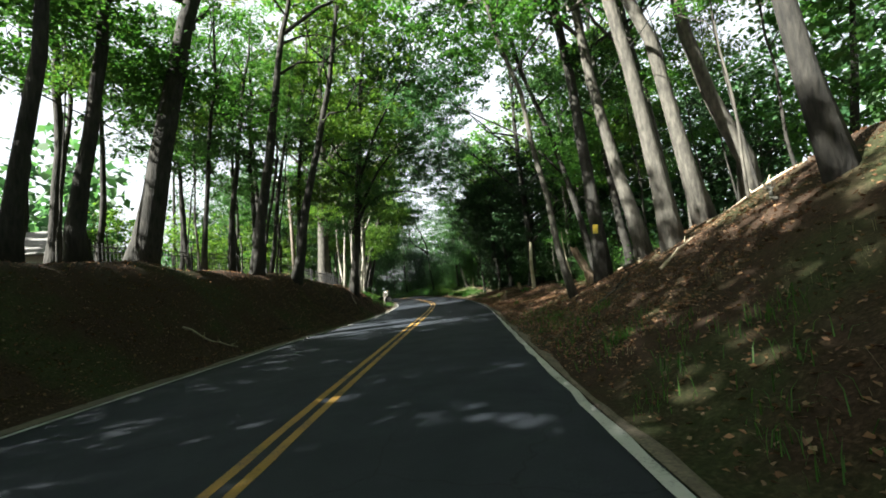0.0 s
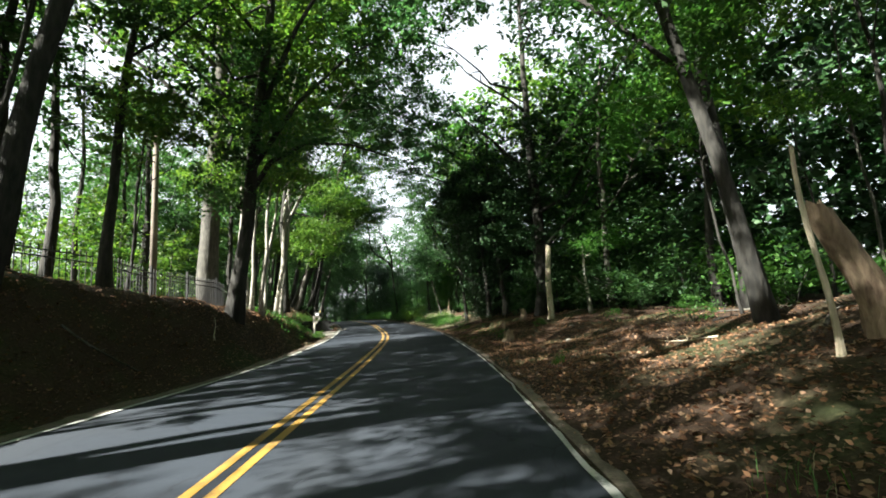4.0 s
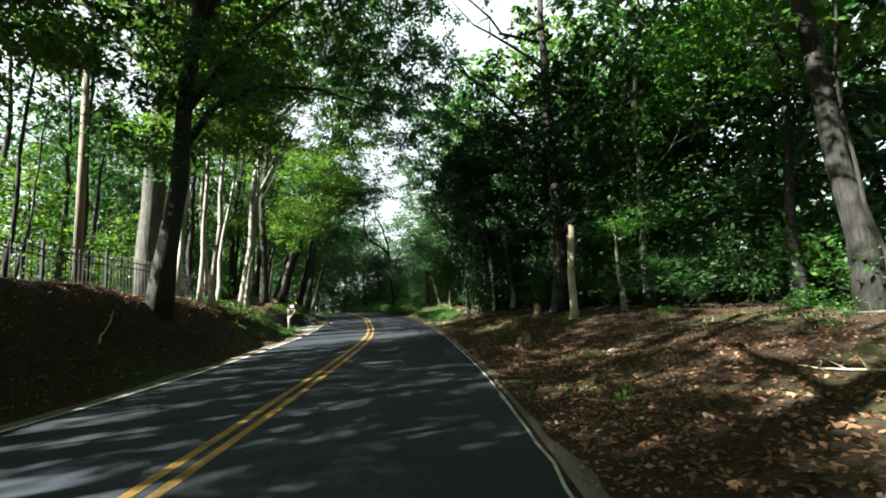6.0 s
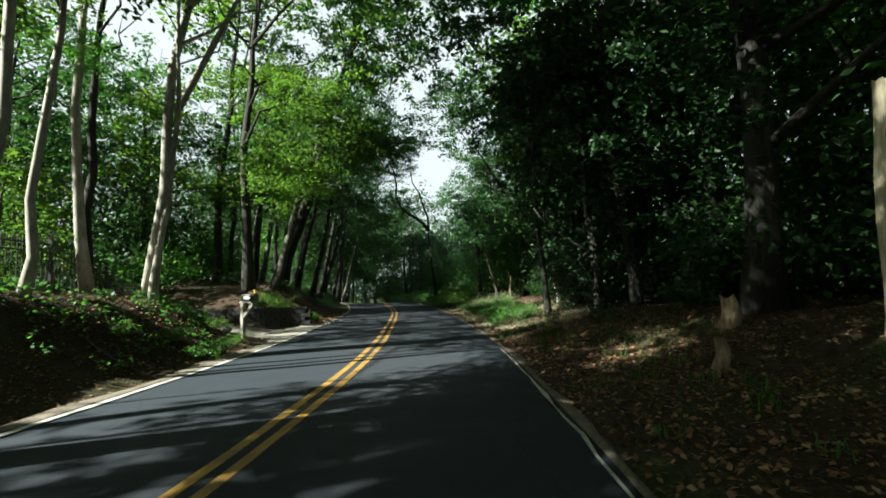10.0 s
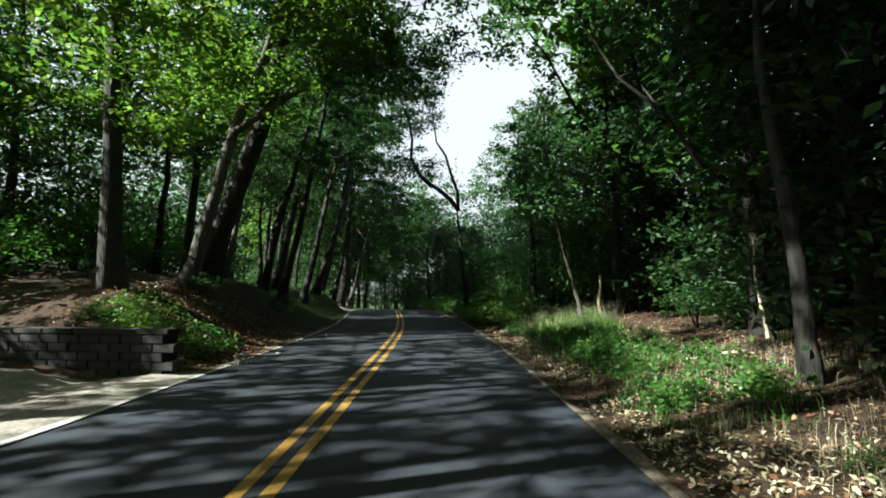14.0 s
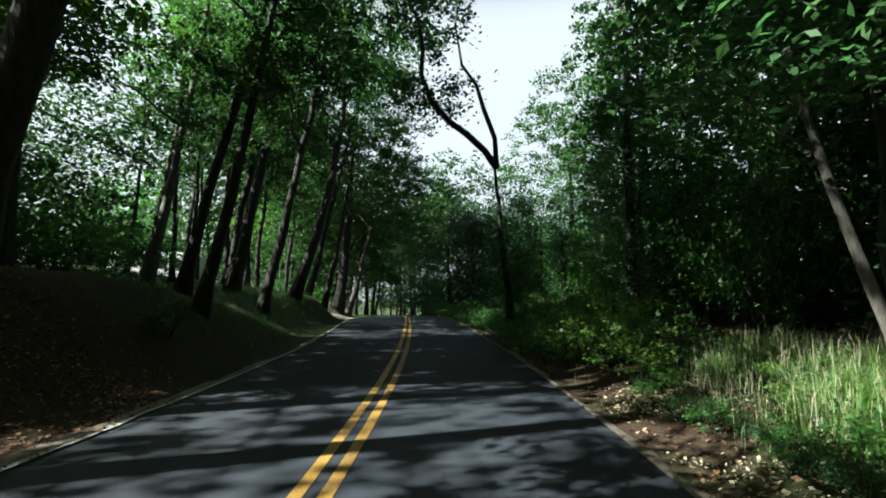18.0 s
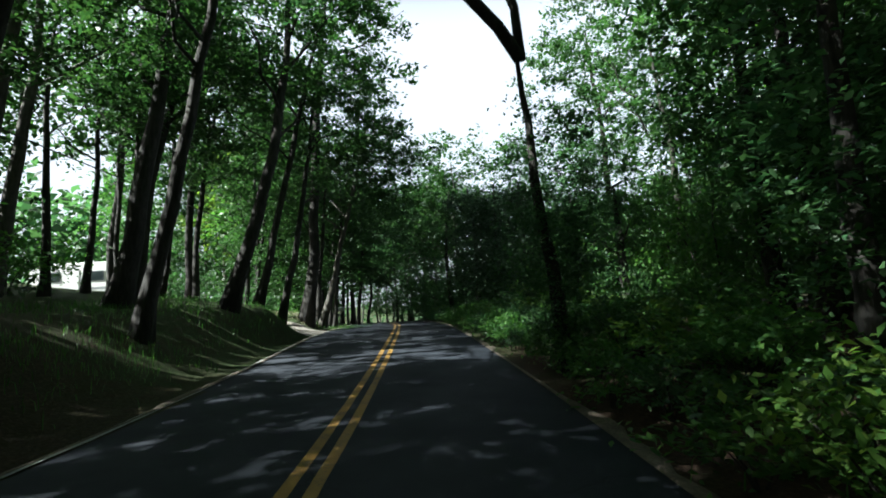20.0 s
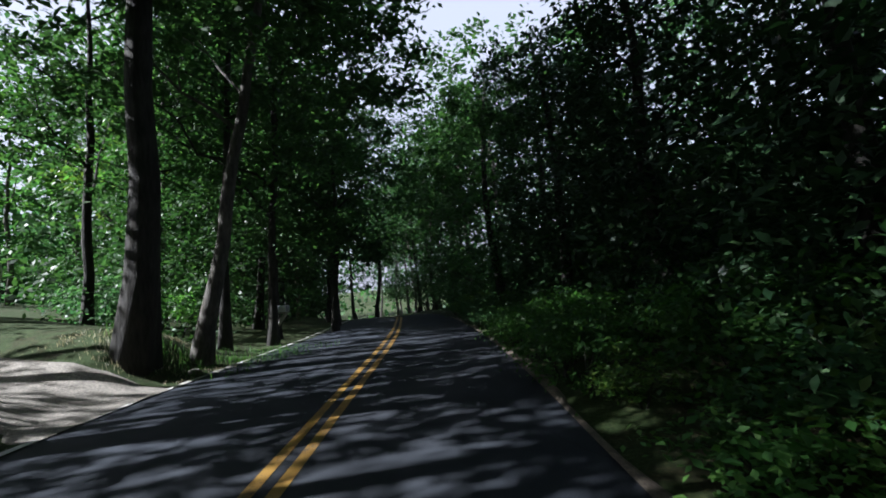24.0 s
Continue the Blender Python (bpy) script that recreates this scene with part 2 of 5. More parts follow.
ASPHALT, GROUND = asphalt_material(), ground_material()
YELLOW_PAINT = paint_material("yellow_road_paint", (0.2, 0.105, 0.018), (0.4, 0.235, 0.04))
WHITE_PAINT = paint_material("white_road_paint", (0.3, 0.3, 0.29), (0.55, 0.55, 0.52))


# ---- mesh helpers ----
def mesh_of(name, verts, faces, material, smooth=True):
    me = bpy.data.meshes.new(name)
    me.from_pydata([tuple(map(float, v)) for v in verts], [], [tuple(map(int, f)) for f in faces])
    me.materials.append(material)
    if smooth:
        me.shade_smooth()
    return me


def under(name, me, parent, m=None, label=""):
    """A part: its own object under a thing."""
    ob = new(name, me)
    ob.parent = parent
    if m is not None:
        ob.matrix_local = m
    if label:
        ob["label"] = label
    return ob


def part(name, bm, material, parent, label="", m=None):
    me = bpy.data.meshes.new(name)
    bm.to_mesh(me)
    bm.free()
    me.materials.append(material)
    return under(name, me, parent, m, label)


def thing(name, x, y, z, label, category, group="", kind=""):
    ob = new(name)
    ob.empty_display_size = 0.2
    ob.matrix_world = pose(x, y, z)
    return tagged(ob, label, category, group, kind)


def box(bm, x0, y0, z0, x1, y1, z1, bevel=0.0):
    made = bmesh.ops.create_cube(bm, size=1.0)["verts"]
    for v in made:
        v.co = Vector((x0 if v.co.x < 0 else x1, y0 if v.co.y < 0 else y1, z0 if v.co.z < 0 else z1))
    if bevel:
        edges = list({e for v in made for e in v.link_edges})
        bmesh.ops.bevel(bm, geom=edges, offset=bevel, segments=2, affect="EDGES")
    return bm


def boxed(*sizes, bevel=0.0):
    return box(bmesh.new(), *sizes, bevel=bevel)


class Tubes:
    """Tapered tubes along bent lines, joined into one mesh."""

    def __init__(self):
        self.verts, self.faces = [], []

    def add(self, points, radii, sides=8, rough=0.0, seed=0, cap=True, flare=None):
        rng = np.random.default_rng(seed)
        pts, base = np.asarray(points, float), len(self.verts)
        n = len(pts)
        for i in range(n):
            d = pts[min(i + 1, n - 1)] - pts[max(i - 1, 0)]
            d /= np.linalg.norm(d) + 1e-9
            u = np.cross(d, (0.31, 0.95, 0.05))
            u /= np.linalg.norm(u) + 1e-9
            v = np.cross(d, u)
            for k in range(sides):
                a = 2 * math.pi * k / sides
                r = radii[i] * (1 + rough * rng.uniform(-1, 1))
                if flare and i < 2:
                    r *= 1 + flare * (1 if i == 0 else 0.3) * (0.5 + 0.5 * math.cos(a * 3 + seed))
                self.verts.append(pts[i] + r * (math.cos(a) * u + math.sin(a) * v))
        for i in range(n - 1):
            for k in range(sides):
                a, b = base + i * sides + k, base + i * sides + (k + 1) % sides
                self.faces.append((a, b, b + sides, a + sides))
        if cap:
            self.faces.append(tuple(base + k for k in range(sides))[::-1])
            self.faces.append(tuple(base + (n - 1) * sides + k for k in range(sides)))
        return self

    def mesh(self, name, material):
        return mesh_of(name, self.verts, self.faces, material)


def leaf_arrays(places, sizes, rng, flat=0.6, ratio=0.52):
    """Folded leaf blades at the places: four corners each."""
    n = len(places)
    yaw = rng.uniform(0, 2 * math.pi, n)
    tilt = rng.normal(0, 1 - flat, n) + rng.choice([-0.25, 0.25], n)
    roll = rng.normal(0, (1 - flat) * 1.2, n)
    ax = np.stack([np.cos(yaw) * np.cos(tilt), np.sin(yaw) * np.cos(tilt), np.sin(tilt)], 1)
    side = np.stack([-np.sin(yaw), np.cos(yaw), 0 * yaw], 1)
    up = np.cross(ax, side)
    side = side * np.cos(roll)[:, None] + up * np.sin(roll)[:, None]
    up = np.cross(ax, side)
    h, w = sizes[:, None] * 0.5, sizes[:, None] * 0.5 * ratio
    v = np.stack([places - ax * h, places + side * w + up * w * 0.35 - ax * h * 0.1, places + ax * h, places - side * w + up * w * 0.35 - ax * h * 0.1], 1)
    return v.reshape(-1, 3)


def leaf_mesh(name, places, sizes, rng, material, flat=0.6, ratio=0.52):
    v = leaf_arrays(np.asarray(places), np.asarray(sizes), rng, flat, ratio)
    n = len(v) // 4
    me = bpy.data.meshes.new(name)
    me.vertices.add(4 * n)
    me.vertices.foreach_set("co", v.astype(np.float32).ravel())
    me.loops.add(4 * n)
    me.loops.foreach_set("vertex_index", np.arange(4 * n, dtype=np.int32))
    me.polygons.add(n)
    me.polygons.foreach_set("loop_start", np.arange(0, 4 * n, 4, dtype=np.int32))
    me.update(calc_edges=True)
    me.materials.append(material)
    return me


def sprays(rng, count, radius, high, clumps, spread, hollow=0.35, squash=0.45):
    """Places for leaves: flat sprays set unevenly through an egg-shaped crown, with gaps between them."""
    out, per = [], max(4, count // clumps)
    for _ in range(clumps):
        d = rng.normal(0, 1, 3)
        d /= np.linalg.norm(d)
        r = (hollow + (1 - hollow) * rng.random() ** 0.6) * rng.uniform(0.75, 1.12)
        c = d * r * (radius, radius, high / 2)
        k = rng.uniform(0.5, 1.4) * spread
        q = rng.normal(0, 0.5, (per, 3)) * (k, k, k * squash)
        q[:, 2] -= 0.12 * np.hypot(q[:, 0], q[:, 1]) ** 2 / max(k, 0.1)
        out.append(c + q)
    return np.concatenate(out)


CROWNS = {}


def crown(kind, variant, material):
    """A crown's mesh of many single leaves, shared by alike trees."""
    key = (kind, variant, material.name)
    if key not in CROWNS:
        rng = np.random.default_rng(17 * variant + len(kind))
        count, radius, high, clumps, spread, size = {
            "canopy": (3300, 4.0, 7.0, 58, 0.7, 0.262), "slim": (3400, 2.6, 7.5, 48, 0.6, 0.2), "under": (2600, 2.3, 2.6, 48, 0.6, 0.185),
            "bough": (1600, 1.6, 1.4, 22, 0.65, 0.16), "shrub": (1000, 0.75, 1.0, 30, 0.26, 0.088), "column": (4800, 1.5, 8.0, 104, 0.65, 0.165),
            "top": (1000, 4.2, 7.0, 48, 0.95, 0.4), "wood": (1250, 3.6, 6.5, 52, 0.9, 0.41), "dense": (3600, 3.2, 3.6, 90, 0.8, 0.165), "thicket": (1350, 3.2, 3.6, 52, 0.95, 0.26)}[kind]
        pts = sprays(rng, count, radius, high, clumps, spread, 0.3 if kind != "column" else 0.6)
        CROWNS[key] = leaf_mesh("crown_" + kind, pts, size * rng.uniform(0.6, 1.3, len(pts)), rng, material, 0.55)
    return CROWNS[key]


# ---- the lie of the land ----
CENTRE = [(-60, -2.2), (-30, -0.9), (-10, -0.5), (0, -0.58), (10, -0.42), (20, -0.25), (25.6, -0.3), (30.3, -0.43), (33.7, -0.82), (37.2, -1.4), (40.9, -1.98),
          (45, -2.6), (50, -3.6), (55.3, -4.9), (58.5, -5.75), (65.4, -7.6), (67.3, -8.1), (75.3, -10.5), (90, -15.9), (105, -24), (130, -42), (180, -85)]
LEFT = [(-60, 3.7), (0, 4.1), (12, 3.75), (20, 2.75), (28, 2.85), (37, 2.7), (45, 2.75), (55, 2.85), (66, 3.5), (75, 3.2), (200, 3.1)]
RIGHT = [(-60, 3.15), (0, 3.15), (20, 3.2), (27, 2.85), (37, 2.75), (45, 2.75), (55, 2.65), (70, 2.6), (200, 2.7)]


def lerp(table, y):
    ys = [a for a, _ in table]
    return np.interp(y, ys, [b for _, b in table])


def soft(table, y, w=2.0):
    return (lerp(table, y - w) + lerp(table, y - w / 2) + lerp(table, y) + lerp(table, y + w / 2) + lerp(table, y + w)) / 5


def cx(y):
    return soft(CENTRE, y, 4.0)


def left_edge(y):
    return soft(LEFT, y, 3.0)


def right_edge(y):
    return soft(RIGHT, y, 3.0)


L_TOP = [(-60, 2.9), (8, 2.8), (17, 2.55), (25, 1.8), (29, 1.5), (33, 1.45), (35, 0.4), (36, 0.1), (39.8, 0.1), (40.6, 0.8), (42, 1.45), (46, 1.95),
         (50, 1.85), (54, 1.45), (58, 1.35), (62, 1.45), (64.4, 1.45), (65.3, 1.15), (66.3, 0.3), (68.0, 0.3), (68.8, 0.95), (70.5, 1.0), (72.5, 0.5), (75, 0.3), (82, 0.5), (200, 0.9)]
L_RUN = [(-60, 3.0), (10, 2.6), (17, 2.3), (25, 2.1), (33, 2.3), (45, 3.0), (55, 3.6), (60, 2.4), (63, 1.8), (66, 1.5), (68.5, 1.4), (71, 1.5), (74, 4), (200, 4.5)]
R_TOP = [(-60, 4.2), (2, 4.2), (8, 3.0), (14, 1.5), (21, 0.75), (28, 0.85), (36, 0.6), (45, 0.75), (60, 0.5), (200, 0.8)]
R_RUN = [(-60, 7.5), (6, 7.0), (14, 6.5), (21, 8.0), (28, 6.5), (36, 4.5), (45, 4.5), (200, 5.0)]


L_BEYOND = [(-60, 0.012), (30, 0.012), (45, 0.03), (55, 0.12), (80, 0.13), (120, 0.05)]


DIP = [(-60, 0), (64, 0), (70, -0.06), (74, -0.2), (78, -0.34), (85, -0.58), (95, -1.2), (110, -2.6), (140, -6.0), (200, -8.0)]


def dip(y):
    """The road runs downhill past the second driveway."""
    return soft(DIP, y, 3.0)


def step(u):
    u = np.clip(u, 0, 1)
    return u * u * (3 - 2 * u)


def height(x, y):
    """The ground's height, without the fine relief."""
    s = x - cx(y)
    lt, lr = soft(L_TOP, y, 0.6), soft(L_RUN, y)
    rt, rr = soft(R_TOP, y, 3), soft(R_RUN, y, 3)
    dl, dr = -s - left_edge(y) - 0.35, s - right_edge(y) - 0.35
    left = lt * step(dl / lr * 0.85 + 0.0) + np.clip(dl - lr, 0, 25) * lerp(L_BEYOND, y)
    right = rt * (0.55 * step(dr / rr) + 0.45 * np.clip(dr / rr, 0, 1)) + np.clip(dr - rr, 0, 14) * 0.035 * rt / 2
    return np.where(dl > 0, left, np.where(dr > 0, right, 0.0)) + dip(y)


# ---- ground, road ----
def lift(x, y):
    """The ground's height with its small humps."""
    s = x - float(cx(y))
    d = max(-s - float(left_edge(y)), s - float(right_edge(y)))
    k = min(1.0, max(0.0, d / 1.5))
    bumps = noise.noise(Vector((x * 0.55, y * 0.55, 0.3))) * 0.16 + noise.noise(Vector((x * 1.9, y * 1.9, 4.1))) * 0.055
    if s < 0 and y > 46:
        bumps *= max(0.35, 1 - 0.2 * (y - 46))
    return float(height(x, y)) + k * bumps - (0.06 if d < 0 else 0.0) - 0.02 * min(1.0, max(0.0, d / 0.3))


def grid(name, ys, ss, material, at):
    verts, faces, w = [], [], len(ss)
    for y in ys:
        c = float(cx(y))
        for s in ss:
            verts.append((c + s, y, at(c + s, y)))
    for i in range(len(ys) - 1):
        for j in range(w - 1):
            a = i * w + j
            faces.append((a, a + 1, a + w + 1, a + w))
    return mesh_of(name, verts, faces, material)


far = [22, 28, 36, 48, 66, 95, 150, 260, 500]
near = list(np.arange(-18, 18.01, 0.36))
ground_s = [-v for v in far[::-1]] + near + far
ground_y = [-500, -250, -120, -60, -35, -22] + list(np.arange(-14, 86, 0.4)) + [88, 91, 95, 100, 107, 116, 128, 145, 170, 230, 330, 500]
ground = tagged(new("ground", grid("ground", ground_y, ground_s, GROUND, lift)), "woodland ground of brown leaf mould rising in banks beside the road", "ground", kind="structure")


def ribbon(name, y0, y1, step_y, left_of, right_of, z, material, wobble=0.0, seed=1):
    """A strip that follows the road between two offsets from its centre line."""
    ys, verts, faces = list(np.arange(y0, y1 + 0.001, step_y)), [], []
    for i, y in enumerate(ys):
        dx = float(cx(y + 0.5) - cx(y - 0.5))
        k = 1 / math.hypot(dx, 1)
        for n, off in enumerate((left_of(y), right_of(y))):
            o = off + wobble * noise.noise(Vector((y * 1.3, n * 9.0, seed)))
            verts.append((float(cx(y)) + o * k, y - o * dx * k, z + float(dip(y - o * dx * k))))
        if i:
            a = 2 * i - 2
            faces.append((a, a + 1, a + 3, a + 2))
    return mesh_of(name, verts, faces, material, False)


def road_mesh():
    ys, verts, faces = list(np.arange(-60, 180.1, 0.5)), [], []
    cols = 9
    for y in ys:
        lo, hi = -float(left_edge(y)) - 0.1, float(right_edge(y)) + 0.1
        for k in range(cols):
            s = lo + (hi - lo) * k / (cols - 1)
            edge = noise.noise(Vector((y * 1.7, k, 2.2))) * 0.05 if k in (0, cols - 1) else 0
            z = 0.0 if 0 < k < cols - 1 else -0.015
            verts.append((float(cx(y)) + s + edge, y, z + float(dip(y))))
    for i in range(len(ys) - 1):
        for k in range(cols - 1):
            a = i * cols + k
            faces.append((a, a + 1, a + cols + 1, a + cols))
    return mesh_of("road", verts, faces, ASPHALT)


road = tagged(new("road", road_mesh()), "two-lane road of dark worn asphalt dappled with sun", "road", kind="structure")
tagged(new("centre_line", ribbon("centre_line", -40, 150, 0.5, lambda y: -0.165, lambda y: -0.055, 0.005, YELLOW_PAINT, 0.012, 1)), "worn yellow painted centre line on the asphalt", "road marking", "double centre line", "structure")
tagged(new("centre_line", ribbon("centre_line", -40, 150, 0.5, lambda y: 0.055, lambda y: 0.165, 0.005, YELLOW_PAINT, 0.012, 2)), "worn yellow painted centre line on the asphalt", "road marking", "double centre line", "structure")
tagged(new("edge_line", ribbon("edge_line", -40, 150, 0.5, lambda y: -float(left_edge(y)) - 0.05, lambda y: -float(left_edge(y)) + 0.06, 0.005, WHITE_PAINT, 0.05, 3)), "thin worn white edge line beside the bank", "road marking", "edge lines", "structure")
tagged(new("edge_line", ribbon("edge_line", -40, 32, 0.5, lambda y: float(right_edge(y)) - (0.07 if y < 9 else max(0.02, 0.07 - 0.01 * (y - 9))), lambda y: float(right_edge(y)) + (0.04 if y < 9 else max(0.015, 0.04 - 0.005 * (y - 9))), 0.005, WHITE_PAINT, 0.05, 4)), "worn white edge line, ragged at the crumbling verge", "road marking", "edge lines", "structure")


def shoulder(side, y0, y1, seed, label):
    """Sand and grit washed along the edge of the asphalt."""
    ys, verts, faces, cols = list(np.arange(y0, y1, 0.3)), [], [], 5
    for y in ys:
        edge = float(left_edge(y)) if side < 0 else float(right_edge(y))
        wide = max(0.1, ((0.4 if y < 36 else 0.14) if side < 0 else 0.16) + (0.3 if side < 0 else 0.2) * noise.noise(Vector((y * 0.5, seed, 0.7))) + 0.12 * noise.noise(Vector((y * 2.3, seed, 3.7))))
        for k in range(cols):
            u = k / (cols - 1)
            x = float(cx(y)) + side * (edge + 0.06 + wide * u)
            verts.append((x, y, max(lift(x, y), float(dip(y)) - 0.012) + 0.016 * (1 - u) - 0.012 * (k == cols - 1) + (0.012 if 0 < k < cols - 1 else 0)))
    for i in range(len(ys) - 1):
        for k in range(cols - 1):
            a = i * cols + k
            faces.append((a, a + 1, a + cols + 1, a + cols) if side > 0 else (a + 1, a, a + cols, a + cols + 1))
    return tagged(new("road_shoulder", mesh_of("road_shoulder", verts, faces, SAND)), label, "road shoulder", "road shoulders", "structure")


shoulder(-1, -12, 34.4, 1.5, "strip of pale sand and grit along the edge line")
shoulder(-1, 40.6, 65.2, 2.5, "strip of pale sand and grit along the edge line")
shoulder(1, -12, 84, 4.5, "sandy crumbling verge beside the asphalt")


def drive(name, y0, y1, reach, label, seed):
    """A gravel drive that leaves the road to the left."""
    verts, faces, n, m = [], [], 40, 12
    for i in range(n + 1):
        s = -reach * i / n
        for j in range(m + 1):
            u = j / m
            flare = max(0.0, 1 - i / 6) ** 2 * (1.3 if y0 < 50 else 0.5)
            y = y0 - flare + (y1 - y0 + 2 * flare) * u + 0.12 * noise.noise(Vector((s, j * 5.0, seed))) * (j in (0, m))
            x = float(cx(y)) - float(left_edge(y)) - 0.07 + s
            verts.append((x, y, lift(x, y) + (0.045 if i else 0.01) - (0.06 if j in (0, m) else 0) + 0.02 * noise.noise(Vector((x * 2, y * 2, seed)))))
    for i in range(n):
        for j in range(m):
            a = i * (m + 1) + j
            faces.append((a, a + 1, a + m + 2, a + m + 1))
    return tagged(new(name, mesh_of(name, verts, faces, GRAVEL)), label, "driveway", kind="structure")


drive("driveway", 35.6, 39.4, 14, "pale gravel driveway apron opening off the road", 3.0)
drive("driveway", 66.3, 68.2, 26, "pale gravel driveway crossing the grass", 7.0)


# ---- trees ----
def bent(x, y, z0, high, lean, bend, steps=12, seed=0):
    """Points of a trunk: it leans, and bends more towards its top."""
    rng = np.random.default_rng(seed)
    wob = np.cumsum(np.cumsum(rng.normal(0, 0.05, (steps + 1, 2)), 0) * 0.5 + rng.normal(0, 0.04, (steps + 1, 2)), 0)
    wob -= np.linspace(0, 1, steps + 1)[:, None] * wob[-1] * 0.75
    pts = []
    for i in range(steps + 1):
        u = i / steps
        pts.append((lean[0] * high * u + bend[0] * high * u * u + wob[i, 0] * high * 0.1, lean[1] * high * u + bend[1] * high * u * u + wob[i, 1] * high * 0.1, -0.35 + (high + 0.35) * u))
    return np.array(pts)


def tree(x, y, high, dia, bark, crowns, lean=(0, 0), bend=(0, 0), limbs=6, seed=0, label="tall tree on the bank", group="", stems=(), name="tree", first=0.45, sink=0.0):
    """A tapered trunk with limbs, and crowns of single leaves: (kind, height, east, north, scale, material)."""
    rng = np.random.default_rng(seed + 5)
    if high >= 13 and seed > 10 and not 130 <= seed < 150 and not 210 <= seed < 220:
        crowns = list(crowns) + [("top", high * 1.12, rng.uniform(-1.5, 1.5), rng.uniform(-1.5, 1.5), 1.0, crowns[0][5]), ("top", high * 1.38, rng.uniform(-1.5, 1.5), rng.uniform(-1.5, 1.5), 0.95, crowns[0][5])][: 1 + seed % 2]
        lean, bend, high, limbs, first = (lean[0] * 0.95, lean[1]), (bend[0] / 1.5, bend[1]), high * 1.45, limbs + 3, first * 0.75
    root = thing(name, x, y, lift(x, y) - sink, label, "tree", group)
    tubes = Tubes()
    pts = bent(0, 0, 0, high, lean, bend, 12, seed)
    u = np.linspace(0, 1, 13)
    tubes.add(pts, dia / 2 * (1 - 0.8 * u ** 1.2) * (1 + 0.25 * np.exp(-u * 14)), 10, 0.05, seed, flare=0.55)
    ends = []
    for k in range(limbs):
        f = first + (0.95 - first) * (k + rng.random() * 0.6) / max(1, limbs)
        i = f * 12
        p = pts[int(i)] + (pts[min(12, int(i) + 1)] - pts[int(i)]) * (i - int(i))
        a, length = rng.uniform(0, 2 * math.pi), high * rng.uniform(0.14, 0.28) * (1.25 - f * 0.5)
        d = np.array((math.cos(a), math.sin(a), rng.uniform(0.25, 0.9)))
        line = [p + d * length * v + np.array((0, 0, 0.25 * length * v * v)) + rng.normal(0, 0.05 * length, 3) * (v > 0) for v in np.linspace(0, 1, 5)]
        r = dia / 2 * (1 - 0.75 * f) * 0.5
        tubes.add(line, r * np.array((1, 0.8, 0.6, 0.4, 0.18)), 6, 0.05, seed + k)
        for q in (2, 3):
            e = line[q] + np.array((rng.normal(0, 0.5), rng.normal(0, 0.5), rng.uniform(0.1, 0.6))) * length * 0.5
            tubes.add([line[q], (line[q] + e) / 2 + rng.normal(0, 0.06, 3), e], r * np.array((0.5, 0.3, 0.1)), 5, 0, seed + k + 50)
    for stem in stems:
        tubes.add([np.array(q[:3]) - (x, y, lift(x, y)) for q in stem], [q[3] for q in stem], 8, 0.06, seed + 77)
    for kind, h, ex, ny, sc, material in crowns:
        i = min(11.99, h / high * 12) if h < high else 11.99
        p = pts[int(i)]
        if kind == "canopy" and math.hypot(ex, ny) > 3.3:
            q = pts[int(i * rng.uniform(0.5, 0.85))]
            e = np.array((p[0] + ex, p[1] + ny, h - 0.4))
            tubes.add([q, q + (e - q) * (0.3, 0.3, 0.42) + rng.normal(0, 0.12, 3), q + (e - q) * (0.65, 0.65, 0.75) + rng.normal(0, 0.15, 3), e], dia * np.array((0.22, 0.17, 0.12, 0.04)), 7, 0.06, seed + 91)
        c = crown(kind, int(rng.integers(0, 3 if kind in ("canopy", "slim") else 2)), material)
        under("crown", c, root, Matrix.LocRotScale((p[0] + ex, p[1] + ny, h), Euler((0, 0, rng.uniform(0, 6.28))), (sc, sc, sc * rng.uniform(0.85, 1.15))))
    under("trunk", tubes.mesh("trunk", bark), root)
    return root


S, D, C, F, E = LEAF_SUNNY, LEAF_DEEP, LEAF_COOL, LEAF_FRESH, LEAF_SHADED
TALL = "tall straight tree with dark bark on the leafy bank"
# the bank on the near side of the fence
tree(-8.53, 5.3, 15, 0.38, BARK_DARK, [("slim", 12.5, 0, 0, 1.1, F), ("bough", 7, -1, 1, 1.2, F)], (0.12, 0), seed=1, label=TALL)
tree(-8.79, 7.6, 15, 0.42, BARK_DARK, [("slim", 12, 1, 0, 1.2, F), ("under", 6.8, -0.6, 1.2, 1.0, F), ("bough", 8, 1, -1, 1, F), ("canopy", 15.0, 6.0, -3.0, 1.0, F)], (0.14, 0), seed=2, label=TALL)
tree(-11.37, 9.5, 12.9, 0.36, BARK_DARK, [("slim", 12, 0, 0, 0.42, F)], (0.08, 0), seed=3, label=TALL)
tree(-9.06, 10.4, 17, 0.8, BARK_DARK, [("canopy", 14.5, 1, 0, 0.75, F), ("under", 7.0, -1.0, 0.9, 1.1, F), ("bough", 6, -1.2, 0.6, 1, F), ("canopy", 15.5, 5.5, 1.0, 1.0, F)], (0.2, 0), (0.05, 0), 7, 4, "thick dark tree with spreading roots on the bank top")
tree(-8.03, 12.6, 13, 0.2, BARK_DARK, [("bough", 10.5, 0, 0, 0.9, F), ("bough", 5, 0.3, 0, 0.8, D)], (0.1, 0), seed=5, label="slender young tree with dark bark on the bank")
